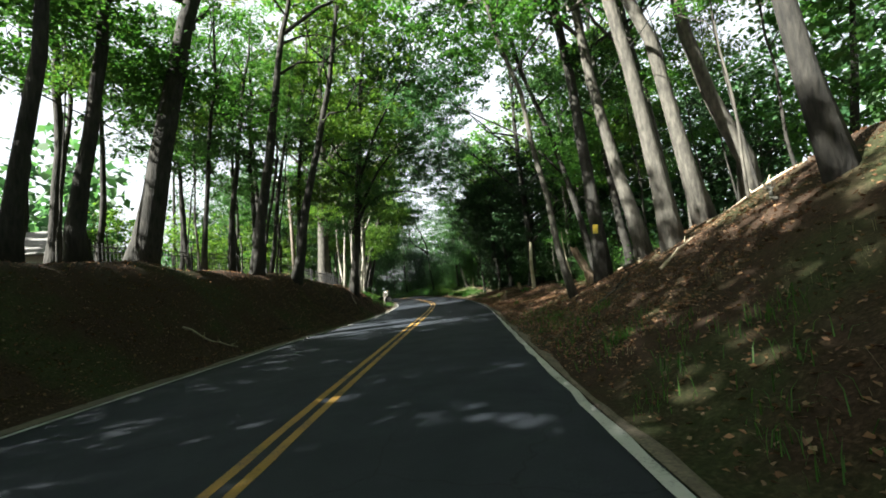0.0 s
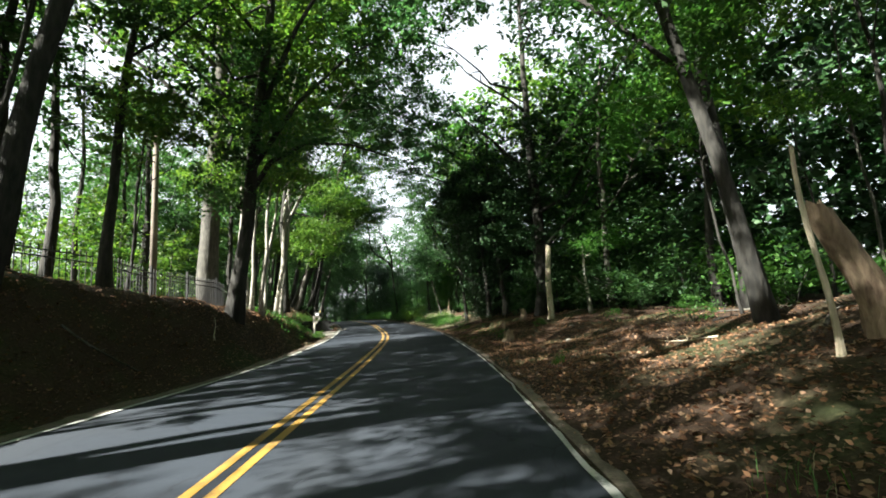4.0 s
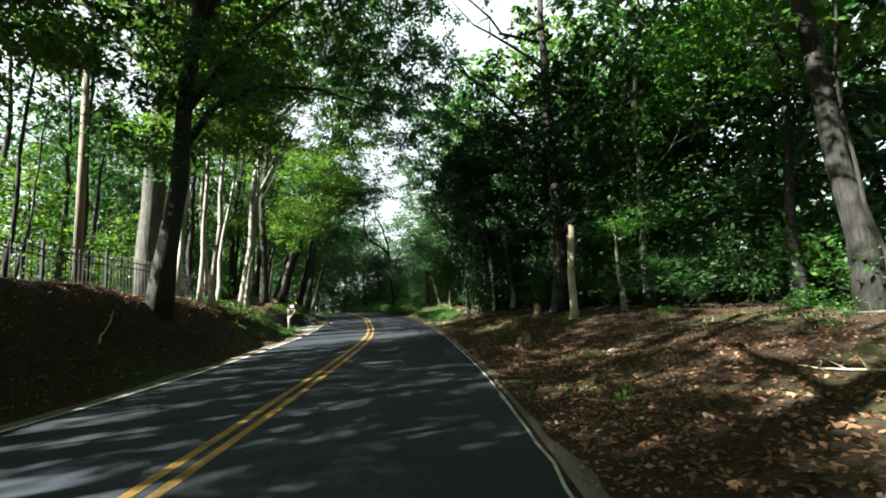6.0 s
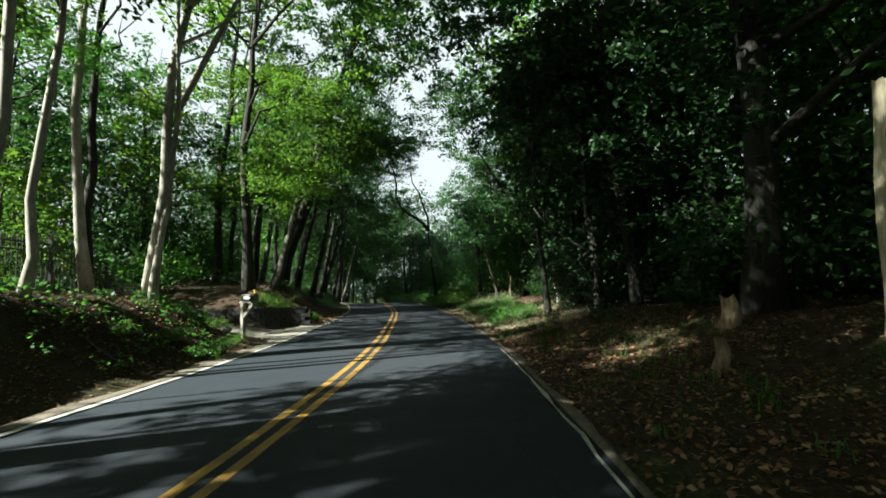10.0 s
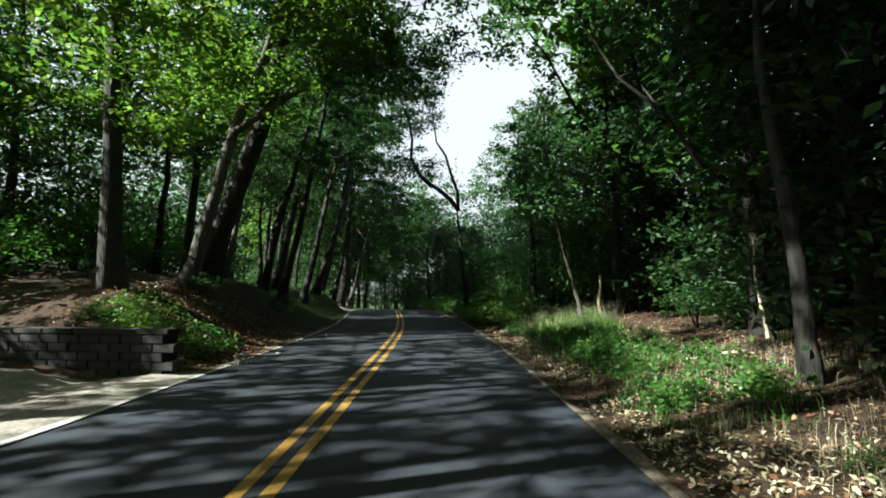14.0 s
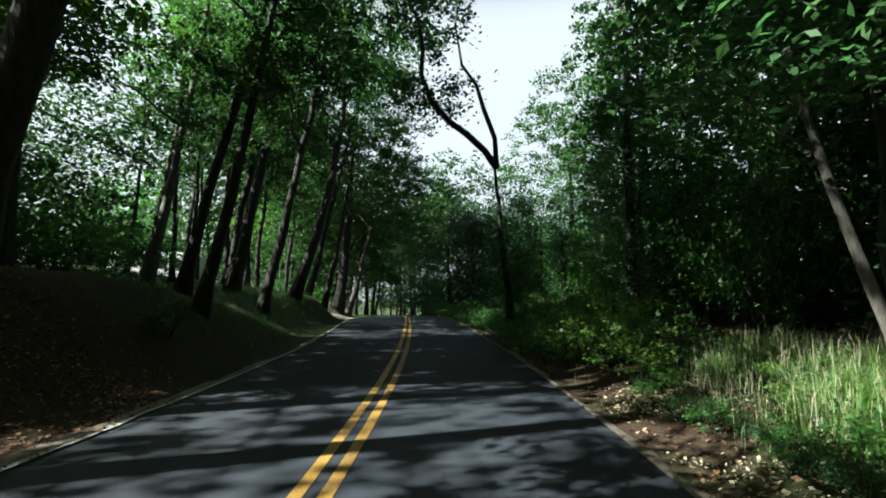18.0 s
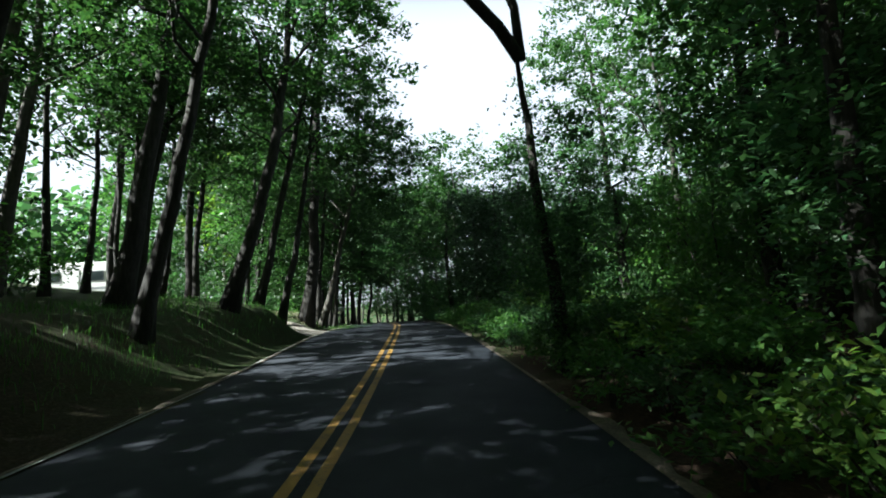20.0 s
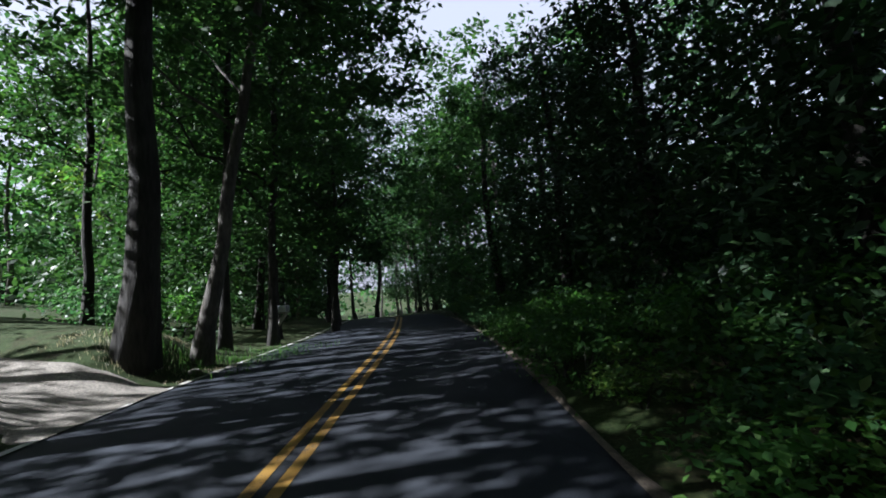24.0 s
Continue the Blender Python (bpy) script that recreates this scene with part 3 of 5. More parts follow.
tree(-7.21, 14.8, 16, 0.46, BARK_DARK, [("canopy", 14, 0, 1, 0.6, F), ("bough", 7, -1, 0, 1, F), ("canopy", 15.5, 4.5, 3.0, 1.0, F)], (0.17, 0), seed=6, label=TALL)
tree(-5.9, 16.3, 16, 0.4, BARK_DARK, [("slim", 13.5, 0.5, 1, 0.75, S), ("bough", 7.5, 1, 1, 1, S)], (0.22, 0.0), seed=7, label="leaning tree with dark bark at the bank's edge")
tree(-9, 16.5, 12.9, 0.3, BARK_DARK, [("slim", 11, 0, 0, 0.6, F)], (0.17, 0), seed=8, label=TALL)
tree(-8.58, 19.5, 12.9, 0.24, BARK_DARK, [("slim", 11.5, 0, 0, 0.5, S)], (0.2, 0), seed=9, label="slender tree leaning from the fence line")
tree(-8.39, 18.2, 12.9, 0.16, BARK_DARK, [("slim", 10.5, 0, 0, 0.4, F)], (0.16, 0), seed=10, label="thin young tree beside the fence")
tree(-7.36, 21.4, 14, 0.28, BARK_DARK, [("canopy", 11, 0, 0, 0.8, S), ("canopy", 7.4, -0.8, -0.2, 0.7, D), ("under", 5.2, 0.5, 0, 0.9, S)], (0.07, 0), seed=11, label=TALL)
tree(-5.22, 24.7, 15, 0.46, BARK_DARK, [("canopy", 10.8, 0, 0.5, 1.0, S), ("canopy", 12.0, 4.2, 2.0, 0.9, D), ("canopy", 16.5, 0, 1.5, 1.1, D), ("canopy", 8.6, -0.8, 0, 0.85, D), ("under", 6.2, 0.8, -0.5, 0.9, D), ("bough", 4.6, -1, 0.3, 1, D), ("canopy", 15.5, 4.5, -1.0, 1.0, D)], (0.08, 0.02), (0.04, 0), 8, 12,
     "forked dark tree at the edge of the bank", stems=[((-5.02, 24.7, 5.2, 0.13), (-4.12, 25.1, 7.0, 0.1), (-2.91, 25.6, 7.9, 0.08), (-1.3, 26.2, 8.0, 0.05), (0.52, 27, 7.6, 0.02))], first=0.35)
tree(-8.33, 29.6, 16, 0.85, BARK_GREY, [("canopy", 13, 0, 0, 1.1, S), ("canopy", 17, 2, 0, 1.1, S), ("bough", 6, 0.3, 0, 1.2, S), ("canopy", 15.5, 6.0, 1.0, 1.0, D), ("canopy", 7.6, 0.4, 1.0, 0.55, S)], (0.05, 0), seed=13, label="thick grey tree with a flared base behind the fence")
for k, (px, py, h, d, lx) in enumerate([(-6.56, 28.0, 11, 0.17, 0.0), (-6.15, 28.5, 11, 0.16, 0.06), (-5.7, 28.6, 12, 0.19, 0.12), (-5.94, 29.3, 11, 0.15, 0.1)]):
    tree(px, py, h, d, BARK_PALE, [("under", 8.5, 0, 0, 1.0, S), ("bough", 6.2, 0.5, 0, 1, S)], (lx, 0), (0.03, 0), 5, 20 + k, "slender pale-barked tree in a clump on the bank", "clump of pale trees")
tree(-7.51, 32.6, 13, 0.22, BARK_PALE, [("bough", 11.0, 0, 0, 1.0, F), ("bough", 6, 0, 0, 0.5, F), ("canopy", 11.6, 1.0, 0.6, 0.75, D)], (0.02, 0), seed=25, label="slender pale tree before the black fence")
tree(-6.41, 33.3, 13, 0.28, BARK_PALE, [("under", 10.5, 0.5, 0.5, 0.7, S), ("canopy", 15.5, 1.0, 0, 1.1, S), ("canopy", 12.8, 4.0, 1.6, 0.9, D), ("canopy", 15.5, 5.0, 2.5, 1.0, D), ("canopy", 14.5, -1.5, -1.5, 0.9, S), ("canopy", 12.2, 1.5, 3.0, 0.8, D)], (0.1, 0), seed=26, label="pale forked tree beside the driveway",
     stems=[((-6.01, 33.3, 6.2, 0.1), (-5.21, 33.4, 7.8, 0.08), (-4.51, 33.6, 9.4, 0.05), (-4.01, 33.8, 10.6, 0.02))])
tree(-6.11, 32.7, 11, 0.17, BARK_PALE, [("under", 8.5, 0, 0, 0.5, S)], (0.05, 0), seed=27, label="slender pale tree beside the driveway")
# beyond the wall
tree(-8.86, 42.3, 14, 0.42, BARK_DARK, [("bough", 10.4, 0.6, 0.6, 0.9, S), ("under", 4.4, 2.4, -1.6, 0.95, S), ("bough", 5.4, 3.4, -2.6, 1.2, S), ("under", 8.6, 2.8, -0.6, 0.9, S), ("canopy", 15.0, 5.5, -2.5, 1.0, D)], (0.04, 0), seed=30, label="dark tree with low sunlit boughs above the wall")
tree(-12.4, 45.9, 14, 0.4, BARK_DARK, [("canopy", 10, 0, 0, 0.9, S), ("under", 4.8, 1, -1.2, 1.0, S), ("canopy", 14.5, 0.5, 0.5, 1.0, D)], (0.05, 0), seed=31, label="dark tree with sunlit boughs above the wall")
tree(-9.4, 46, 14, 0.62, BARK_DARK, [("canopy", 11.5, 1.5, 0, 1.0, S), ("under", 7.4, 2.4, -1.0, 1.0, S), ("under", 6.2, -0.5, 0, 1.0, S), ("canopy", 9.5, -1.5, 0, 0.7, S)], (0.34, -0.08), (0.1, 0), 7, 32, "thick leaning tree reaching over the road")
tree(-10.9, 52.6, 12.9, 0.34, BARK_DARK, [("under", 9.5, 1, 0, 0.85, D), ("under", 6.2, 0.5, 0.3, 0.8, D), ("canopy", 11.5, 0.5, 0, 0.9, D), ("canopy", 6.2, -1.0, 1.0, 0.6, D), ("canopy", 9.0, 0, 1.0, 0.7, D)], (0.18, 0), (0.1, 0), seed=33, label="leaning dark tree on the low bank")
tree(-9.46, 51.5, 12.9, 0.32, BARK_DARK, [("canopy", 9.5, 1, 0, 0.8, C), ("under", 6.4, 1.4, 0, 0.8, D), ("canopy", 12.5, 1.5, 0, 0.9, D)], (0.2, 0.02), seed=34, label="leaning dark tree at the edge of the lawn")
tree(-14.8, 55.3, 12.9, 0.4, BARK_GREY, [("bough", 9, 0.5, 0, 0.9, F), ("under", 6.6, 0, 0, 0.8, D), ("bough", 9.8, 0, 0, 0.95, D)], (0.14, 0), seed=35, label="grey-barked tree on the lawn")
tree(-10.54, 56.2, 12.9, 0.36, BARK_DARK, [("under", 9.0, 1, 0, 0.9, C), ("canopy", 11.0, 1.2, 0, 0.8, D)], (0.17, 0), (0.06, 0), seed=36, label="dark tree leaning over the lawn's edge")
tree(-13.4, 58.2, 12.9, 0.55, BARK_DARK, [("bough", 10.5, 0, 0, 1.0, D), ("under", 7.2, 0.6, 0.6, 0.9, D), ("canopy", 11.5, 0.5, 0, 0.7, D)], (0.22, 0), seed=37, label="thick dark tree on the shaded lawn")
tree(-15.6, 61, 12.9, 0.4, BARK_DARK, [("canopy", 10, 0.3, 0, 0.9, D), ("under", 6.4, 0.8, -0.6, 0.9, D)], (0.12, 0), seed=38, label="dark tree on the shaded lawn")
tree(-12.4, 61.5, 12.9, 0.5, BARK_DARK, [("canopy", 12, 1.2, 0, 0.65, D), ("bough", 8, -1, 0, 1.2, D), ("canopy", 10.5, 1.5, 1.0, 0.7, D)], (0.4, 0), (-0.2, 0), 6, 39, "dark curving tree on the shaded lawn")
tree(-13.2, 64.5, 12.9, 0.34, BARK_DARK, [("canopy", 10.5, 1.0, 0, 0.95, D)], (0.3, 0), seed=40, label="dark leaning tree beside the driveway")
tree(-16.8, 63.6, 13, 0.2, BARK_DARK, [("slim", 10, 0, 0, 0.9, D)], (0.05, 0), seed=41, label="slender dark tree on the lawn")
tree(-13.4, 69.0, 15, 0.56, BARK_DARK, [("canopy", 10.5, 1.0, 0, 1.0, D), ("canopy", 8.4, 2.6, 1.6, 0.8, D)], (0.1, 0), seed=42, label="thick dark tree on a grassy mound by the driveway")
tree(-13.45, 70.6, 11, 0.36, BARK_GREY, [("canopy", 8.6, 1.4, 0, 0.95, D), ("under", 6.2, 2.0, 0.8, 1.0, D)], (0.3, 0), seed=43, label="pale rough-barked tree leaning over the mound")
tree(-14.8, 73, 12, 0.3, BARK_DARK, [("canopy", 8.6, 1.2, 0, 0.9, D)], (0.06, 0), seed=44, label="dark tree behind the grassy mound")
# the bank on the other side
tree(7.2, 2.4, 15, 0.3, BARK_DARK, [("canopy", 13, 0, 0, 0.9, F), ("canopy", 15.5, 1.5, -5.0, 1.0, F)], (-0.26, 0), seed=50, label="dark tree leaning out from the steep bank")
tree(7, 7.2, 14, 0.4, BARK_GREY, [("slim", 12, 0, 0, 0.9, F)], (-0.15, 0), seed=51, label="grey tree on the steep leafy bank")
tree(8.82, 8.7, 16, 0.42, BARK_GREY, [("canopy", 14.5, 0, 0, 0.85, F)], (-0.18, 0), seed=52, label="pale sunlit tree high on the bank")
tree(10.33, 9.2, 16, 0.45, BARK_GREY, [("canopy", 15, 0, 1, 0.85, F)], (-0.22, 0), seed=53, label="pale sunlit tree high on the bank")
tree(7.75, 11.0, 14, 0.44, BARK_GREY, [("slim", 12, 0, 0, 1, F)], (-0.12, 0), seed=54, label="grey tree on the leafy bank")
tree(9.98, 13.4, 15, 0.44, BARK_GREY, [("slim", 12.5, 0, 0, 1, F), ("bough", 7, 0, 0, 1, F)], (-0.1, 0), seed=55, label="grey tree on the leafy bank")
marked_tree = tree(6.87, 12.4, 17, 0.46, BARK_DARK, [("canopy", 14.5, 0, 0, 1.0, D), ("under", 8.5, 0.6, 1, 0.9, D)], (-0.09, 0.02), seed=56, label="thick dark tree with a yellow marker on its trunk")
tree(5.14, 10.4, 15, 0.2, BARK_GREY, [("slim", 12.5, 0, 0, 1, F), ("bough", 9, 0, 0, 1, F)], (-0.2, 0.02), seed=57, label="smooth grey tree leaning towards the road")
tree(8.2, 17.2, 15, 0.3, BARK_DARK, [("canopy", 12.5, -1.5, 0, 0.9, F), ("canopy", 11.5, -4.0, 3.5, 0.8, C), ("under", 6.5, 0.3, 0, 0.9, F)], (-0.2, 0), (-0.05, 0), seed=58, label="dark tree bent towards the road")
tree(11.54, 22.0, 16, 0.48, BARK_DARK, [("canopy", 12.5, 0, 0, 1, F), ("under", 7.2, -1.4, 1.2, 1, F)], (-0.05, 0), seed=59, label="thick grey tree at the wood's edge")
tree(8.64, 28.2, 3.1, 0.22, BARK_PALE, [("bough", 3.1, 0.5, -0.5, 0.8, F)], (-0.06, 0), limbs=2, seed=60, label="broken pale sapling with a few leaves")
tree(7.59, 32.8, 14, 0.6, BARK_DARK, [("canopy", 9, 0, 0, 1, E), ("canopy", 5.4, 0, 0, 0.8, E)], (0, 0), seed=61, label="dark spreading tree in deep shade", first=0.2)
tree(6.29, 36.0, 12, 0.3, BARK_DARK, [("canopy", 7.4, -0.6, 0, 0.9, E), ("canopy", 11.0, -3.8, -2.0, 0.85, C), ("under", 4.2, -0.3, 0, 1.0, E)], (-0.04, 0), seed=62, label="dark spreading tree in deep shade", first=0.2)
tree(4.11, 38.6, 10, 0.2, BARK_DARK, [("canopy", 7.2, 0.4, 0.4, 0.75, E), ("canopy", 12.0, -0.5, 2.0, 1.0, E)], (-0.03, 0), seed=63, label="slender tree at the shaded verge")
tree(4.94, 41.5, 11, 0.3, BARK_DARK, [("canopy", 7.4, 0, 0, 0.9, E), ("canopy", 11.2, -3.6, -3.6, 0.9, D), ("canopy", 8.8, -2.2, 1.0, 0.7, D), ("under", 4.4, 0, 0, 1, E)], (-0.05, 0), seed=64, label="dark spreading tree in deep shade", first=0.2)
tree(4.3, 48.6, 11, 0.3, BARK_DARK, [("canopy", 7.8, 0.6, 0.4, 0.8, D), ("canopy", 9.6, -3.4, -3.4, 0.7, D), ("under", 5.0, 0.3, 0, 0.9, C)], (-0.03, 0), seed=65, label="dark leafy tree at the verge", first=0.25)
tree(2.75, 46.4, 6, 0.13, BARK_GREY, [("under", 5.0, 0.4, 0, 0.9, C), ("bough", 3.6, -0.3, 0, 1, C)], (-0.2, 0), seed=66, label="leaning pale tree above the plumed grass")
tree(-1.5, 55.7, 5.9, 0.3, BARK_DARK, [("column", 3.2, 0.3, 0.3, 0.62, C), ("column", 1.9, -0.1, -0.3, 0.42, C), ("under", 9.8, -2.2, -1.6, 0.75, C), ("bough", 7.4, -1.8, -1.8, 0.9, C), ("under", 11.6, -2.4, -0.8, 0.9, C)], (-0.085, -0.05), (0, 0), 0, 67, "vine-clad tree arching over the road",
     stems=[((-1.95, 55.4, 5.5, 0.12), (-2.3, 55.1, 6.0, 0.11), (-2.8, 54.6, 6.4, 0.1), (-3.3, 54.0, 6.65, 0.09), (-3.7, 53.5, 7.1, 0.08), (-3.95, 53.3, 7.8, 0.075), (-3.9, 53.3, 8.6, 0.065), (-4.1, 53.5, 9.6, 0.05), (-4.9, 53.8, 11.5, 0.03)),
            ((-1.95, 55.4, 5.5, 0.1), (-2.0, 55.4, 6.5, 0.085), (-2.35, 55.4, 7.5, 0.075), (-2.6, 55.5, 8.4, 0.06), (-3.1, 55.6, 9.2, 0.05), (-3.4, 56, 11, 0.03))])
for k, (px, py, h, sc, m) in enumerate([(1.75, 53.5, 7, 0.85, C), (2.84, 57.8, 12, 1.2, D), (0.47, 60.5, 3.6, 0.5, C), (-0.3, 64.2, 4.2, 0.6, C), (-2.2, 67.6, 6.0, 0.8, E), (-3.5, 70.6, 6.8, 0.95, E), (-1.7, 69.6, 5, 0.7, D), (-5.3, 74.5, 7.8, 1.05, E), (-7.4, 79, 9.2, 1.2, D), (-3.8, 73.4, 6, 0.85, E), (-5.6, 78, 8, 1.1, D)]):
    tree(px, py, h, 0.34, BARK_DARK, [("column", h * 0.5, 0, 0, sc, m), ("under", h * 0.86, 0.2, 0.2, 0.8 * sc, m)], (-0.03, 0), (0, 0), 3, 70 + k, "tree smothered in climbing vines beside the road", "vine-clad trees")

# tall trees added, mostly out of view, to shade the road from high up
HIGH = "tall tree added only for shade, its crown high up"
for k, (px, py, m) in enumerate([(-17.31, 14.5, F), (-14.47, 1.5, D)]):
    tree(px, py, 14, 0.32, BARK_DARK, [("top", 12.5, 0, 0, 0.95, m)], (0.04, 0), seed=130 + k, label=HIGH, group="high-crowned trees", first=0.6)
for k, (px, py, m) in enumerate([(-10.35, 22.6, S), (-9.37, 20.2, D)]):
    tree(px, py, 14, 0.34, BARK_DARK, [("canopy", 12.0, 0.6, 0, 0.95, m)], (0.04, 0), seed=140 + k, label=HIGH, group="high-crowned trees", first=0.5)
for k, (px, py) in enumerate([(-18.6, 79.5), (-20.37, 84), (-16.58, 82.6), (-23.92, 90), (-22.13, 77.5), (-19.4, 87.5)]):
    tree(px, py, 12.9, 0.36, BARK_DARK, [("canopy", 9.5, 0.6, 0, 1.0, D), ("canopy", 5.6, 0.2, 0, 0.85, D)], (0.05, 0), seed=150 + k, label="dark leafy tree behind the mailbox", group="trees past the mailbox", first=0.25)
for k, (px, py, h) in enumerate([(-16.86, 62.5, 12.9), (-17.32, 66.0, 12.9)]):
    tree(px, py, h, 0.3, BARK_DARK, [("canopy", 9.6, 0.8, 0, 1.0, D), ("under", 6.8, 0.8, 0, 1.0, D)], (0.08, 0), seed=160 + k, label="dark tree shading the lawn")

# the first is added to block the sun on the retaining wall
tree(-15.6, 36.2, 12.5, 0.36, BARK_DARK, [("canopy", 8.0, -1.5, -1.5, 0.55, F), ("canopy", 4.6, -1.5, 0, 0.5, F)], (0.03, 0), seed=170, label="dark tree added at the end of the driveway for shade", first=0.25)
tree(-17.6, 57.9, 12.9, 0.4, BARK_GREY, [("canopy", 11, 0, 0, 0.7, F)], (0.14, 0), seed=171, label="grey-barked tree on the lawn")
tree(-13.8, 49.4, 12.5, 0.3, BARK_DARK, [("under", 5.6, 0, 0, 0.9, D), ("canopy", 7.8, 0, 0, 0.9, D)], (0.06, 0), seed=172, label="dark tree behind the low bank")

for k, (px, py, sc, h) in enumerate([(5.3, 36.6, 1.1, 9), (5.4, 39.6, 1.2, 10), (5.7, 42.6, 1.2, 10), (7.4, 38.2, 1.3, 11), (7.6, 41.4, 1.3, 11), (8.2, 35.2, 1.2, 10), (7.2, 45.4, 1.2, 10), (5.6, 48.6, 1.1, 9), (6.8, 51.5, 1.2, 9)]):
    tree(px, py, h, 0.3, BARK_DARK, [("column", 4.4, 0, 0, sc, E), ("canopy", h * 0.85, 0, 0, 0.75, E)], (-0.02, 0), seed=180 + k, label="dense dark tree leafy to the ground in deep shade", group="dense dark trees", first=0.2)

# crowns added high up behind the banks to break the sun on the road
for k, (px, py, m) in enumerate([(-15.2, 16.5, D), (-18.4, 11, F)]):
    tree(px, py, 14, 0.34, BARK_DARK, [("top", 12.2, 0, 0, 1.0, m)], (0.02, 0), seed=210 + k, label=HIGH, group="high-crowned trees", first=0.55)
# added to keep the left bank in shade
for k, (px, py) in enumerate([(-18.5, 39.6), (-20.6, 43.4), (-17.4, 46.2)]):
    tree(px, py, 12.9, 0.36, BARK_DARK, [("canopy", 10.5, 0.4, 0, 1.0, D), ("canopy", 6.4, 0.4, 0.4, 0.8, D)], (0.03, 0), seed=220 + k, label="dark leafy tree added behind the bank for shade", group="dark trees behind the bank", first=0.3)
tree(-8.7, 44.6, 12, 0.4, BARK_GREY, [("canopy", 9.5, 1.2, 0.4, 0.85, D), ("under", 7.0, 2.6, 0.4, 0.8, S), ("under", 8.9, 2.2, 4.8, 1.0, D), ("bough", 8.2, 3.6, 3.6, 1.1, D), ("canopy", 13.5, 2.0, 0, 0.95, D), ("under", 5.8, 0.4, -0.6, 0.95, S), ("canopy", 9.2, -1.2, 0, 0.6, D)], (0.3, 0.0), (0.05, 0), 6, 230, "leaning grey tree with a sunlit flank above the road",
     stems=[((-7.4, 44.6, 6.0, 0.12), (-6.0, 45.6, 7.6, 0.1), (-4.9, 46.5, 8.3, 0.06), (-4.0, 47.4, 8.5, 0.03)),
            ((-6.0, 45.6, 7.6, 0.07), (-5.2, 47.4, 8.6, 0.05), (-4.6, 49.4, 8.6, 0.035), (-3.6, 51.0, 7.8, 0.015))])
# added so that their low crowns shade the road
for k, (px, py, h) in enumerate([(-10.8, 20.6, 8.6), (-12.9, 18.7, 9.0), (-11.4, 17.4, 8.4)]):
    tree(px, py, 11, 0.26, BARK_DARK, [("canopy", h, 0, 0, 0.9, D)], (0.02, 0), seed=240 + k, label="dark tree behind the picket fence", first=0.5)
tree(1.4, 67.4, 12, 0.36, BARK_DARK, [("canopy", 8.0, 0.2, 0, 0.7, D), ("canopy", 12, 0.2, 0, 0.75, D), ("canopy", 9.8, -0.9, -0.5, 0.65, D), ("column", 4.6, 0, 0, 1.0, D)], (-0.03, 0), seed=243, label="tall dark tree over the crowded verge", first=0.3)
# unseen wood added round the start to darken the road
for k, (px, py) in enumerate([(8.6, -3.4), (12.6, -8.0), (6.6, -10.0), (13.0, 1.6), (11.5, -13.5), (-6.6, -9.0), (5.8, -15.0), (-8.5, -14.5), (17.0, 5.5), (16.5, -3.0)]):
    tree(px, py, 12.9, 0.36, (BARK_GREY, BARK_DARK)[k % 2], [("top", 9.0, 0, 0, 0.95, F), ("top", 13.5, -1.0 if px > 0 else 1.0, 0.5, 1.0, D)], (-0.05 if px > 0 else 0.05, 0), seed=310 + k, label="unseen tall tree added to shade the road from the bank", group="trees round the start", first=0.5)
# trees between the lawn and the camper, crowned above head height
# added so their crowns shade the road past the lawn
for k, (px, py, h) in enumerate([(-18.6, 61.8, 7.2), (-20.8, 65.2, 8.4), (-17.4, 59.4, 9.4), (-21.5, 61.0, 9.0)]):
    tree(px, py, 10.5, 0.26, BARK_DARK, [("top", h, 0, 0, 0.85, D)], (0.04, 0), seed=350 + k, label="dark tree added for shade, crowned high over the lawn", group="lawn trees", first=0.5)
# light trees past the lawn
for k, (px, py, m) in enumerate([(-24.0, 79.5, F), (-27.5, 81.5, S), (-22.0, 83.0, D), (-36.5, 81.0, F)]):
    tree(px, py, 12.5, 0.3, BARK_GREY, [("wood", 7.5, 0, 0, 0.95, m), ("wood", 11.5, 0.4, 0, 0.95, m)], (0.05, 0), seed=330 + k, label="slender tree past the lawn, leafy and partly sunlit", group="trees past the lawn", first=0.4)
# young trees in the sunny yard behind the fence
# the one at (-13.4, 35.3) is added to shade the wall
for k, (px, py) in enumerate([(-14.0, 30.5), (-16.5, 26.0), (-21.5, 36.0), (-13.4, 35.3), (-18.5, 33.5), (-19.5, 22.5), (-17.0, 38.5), (-22.5, 28.0)]):
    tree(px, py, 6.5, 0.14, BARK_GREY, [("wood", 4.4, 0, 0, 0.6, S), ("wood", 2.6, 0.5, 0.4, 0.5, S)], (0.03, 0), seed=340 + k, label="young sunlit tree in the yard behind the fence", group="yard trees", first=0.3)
tree(-11.8, 48.4, 12.5, 0.34, BARK_DARK, [("canopy", 7.4, 0, 0, 0.75, D), ("canopy", 11.0, 0.6, 0, 0.8, D), ("under", 5.0, 1.0, -0.8, 1.0, S)], (0.1, 0), seed=345, label="dark leafy tree on the low bank", first=0.35)
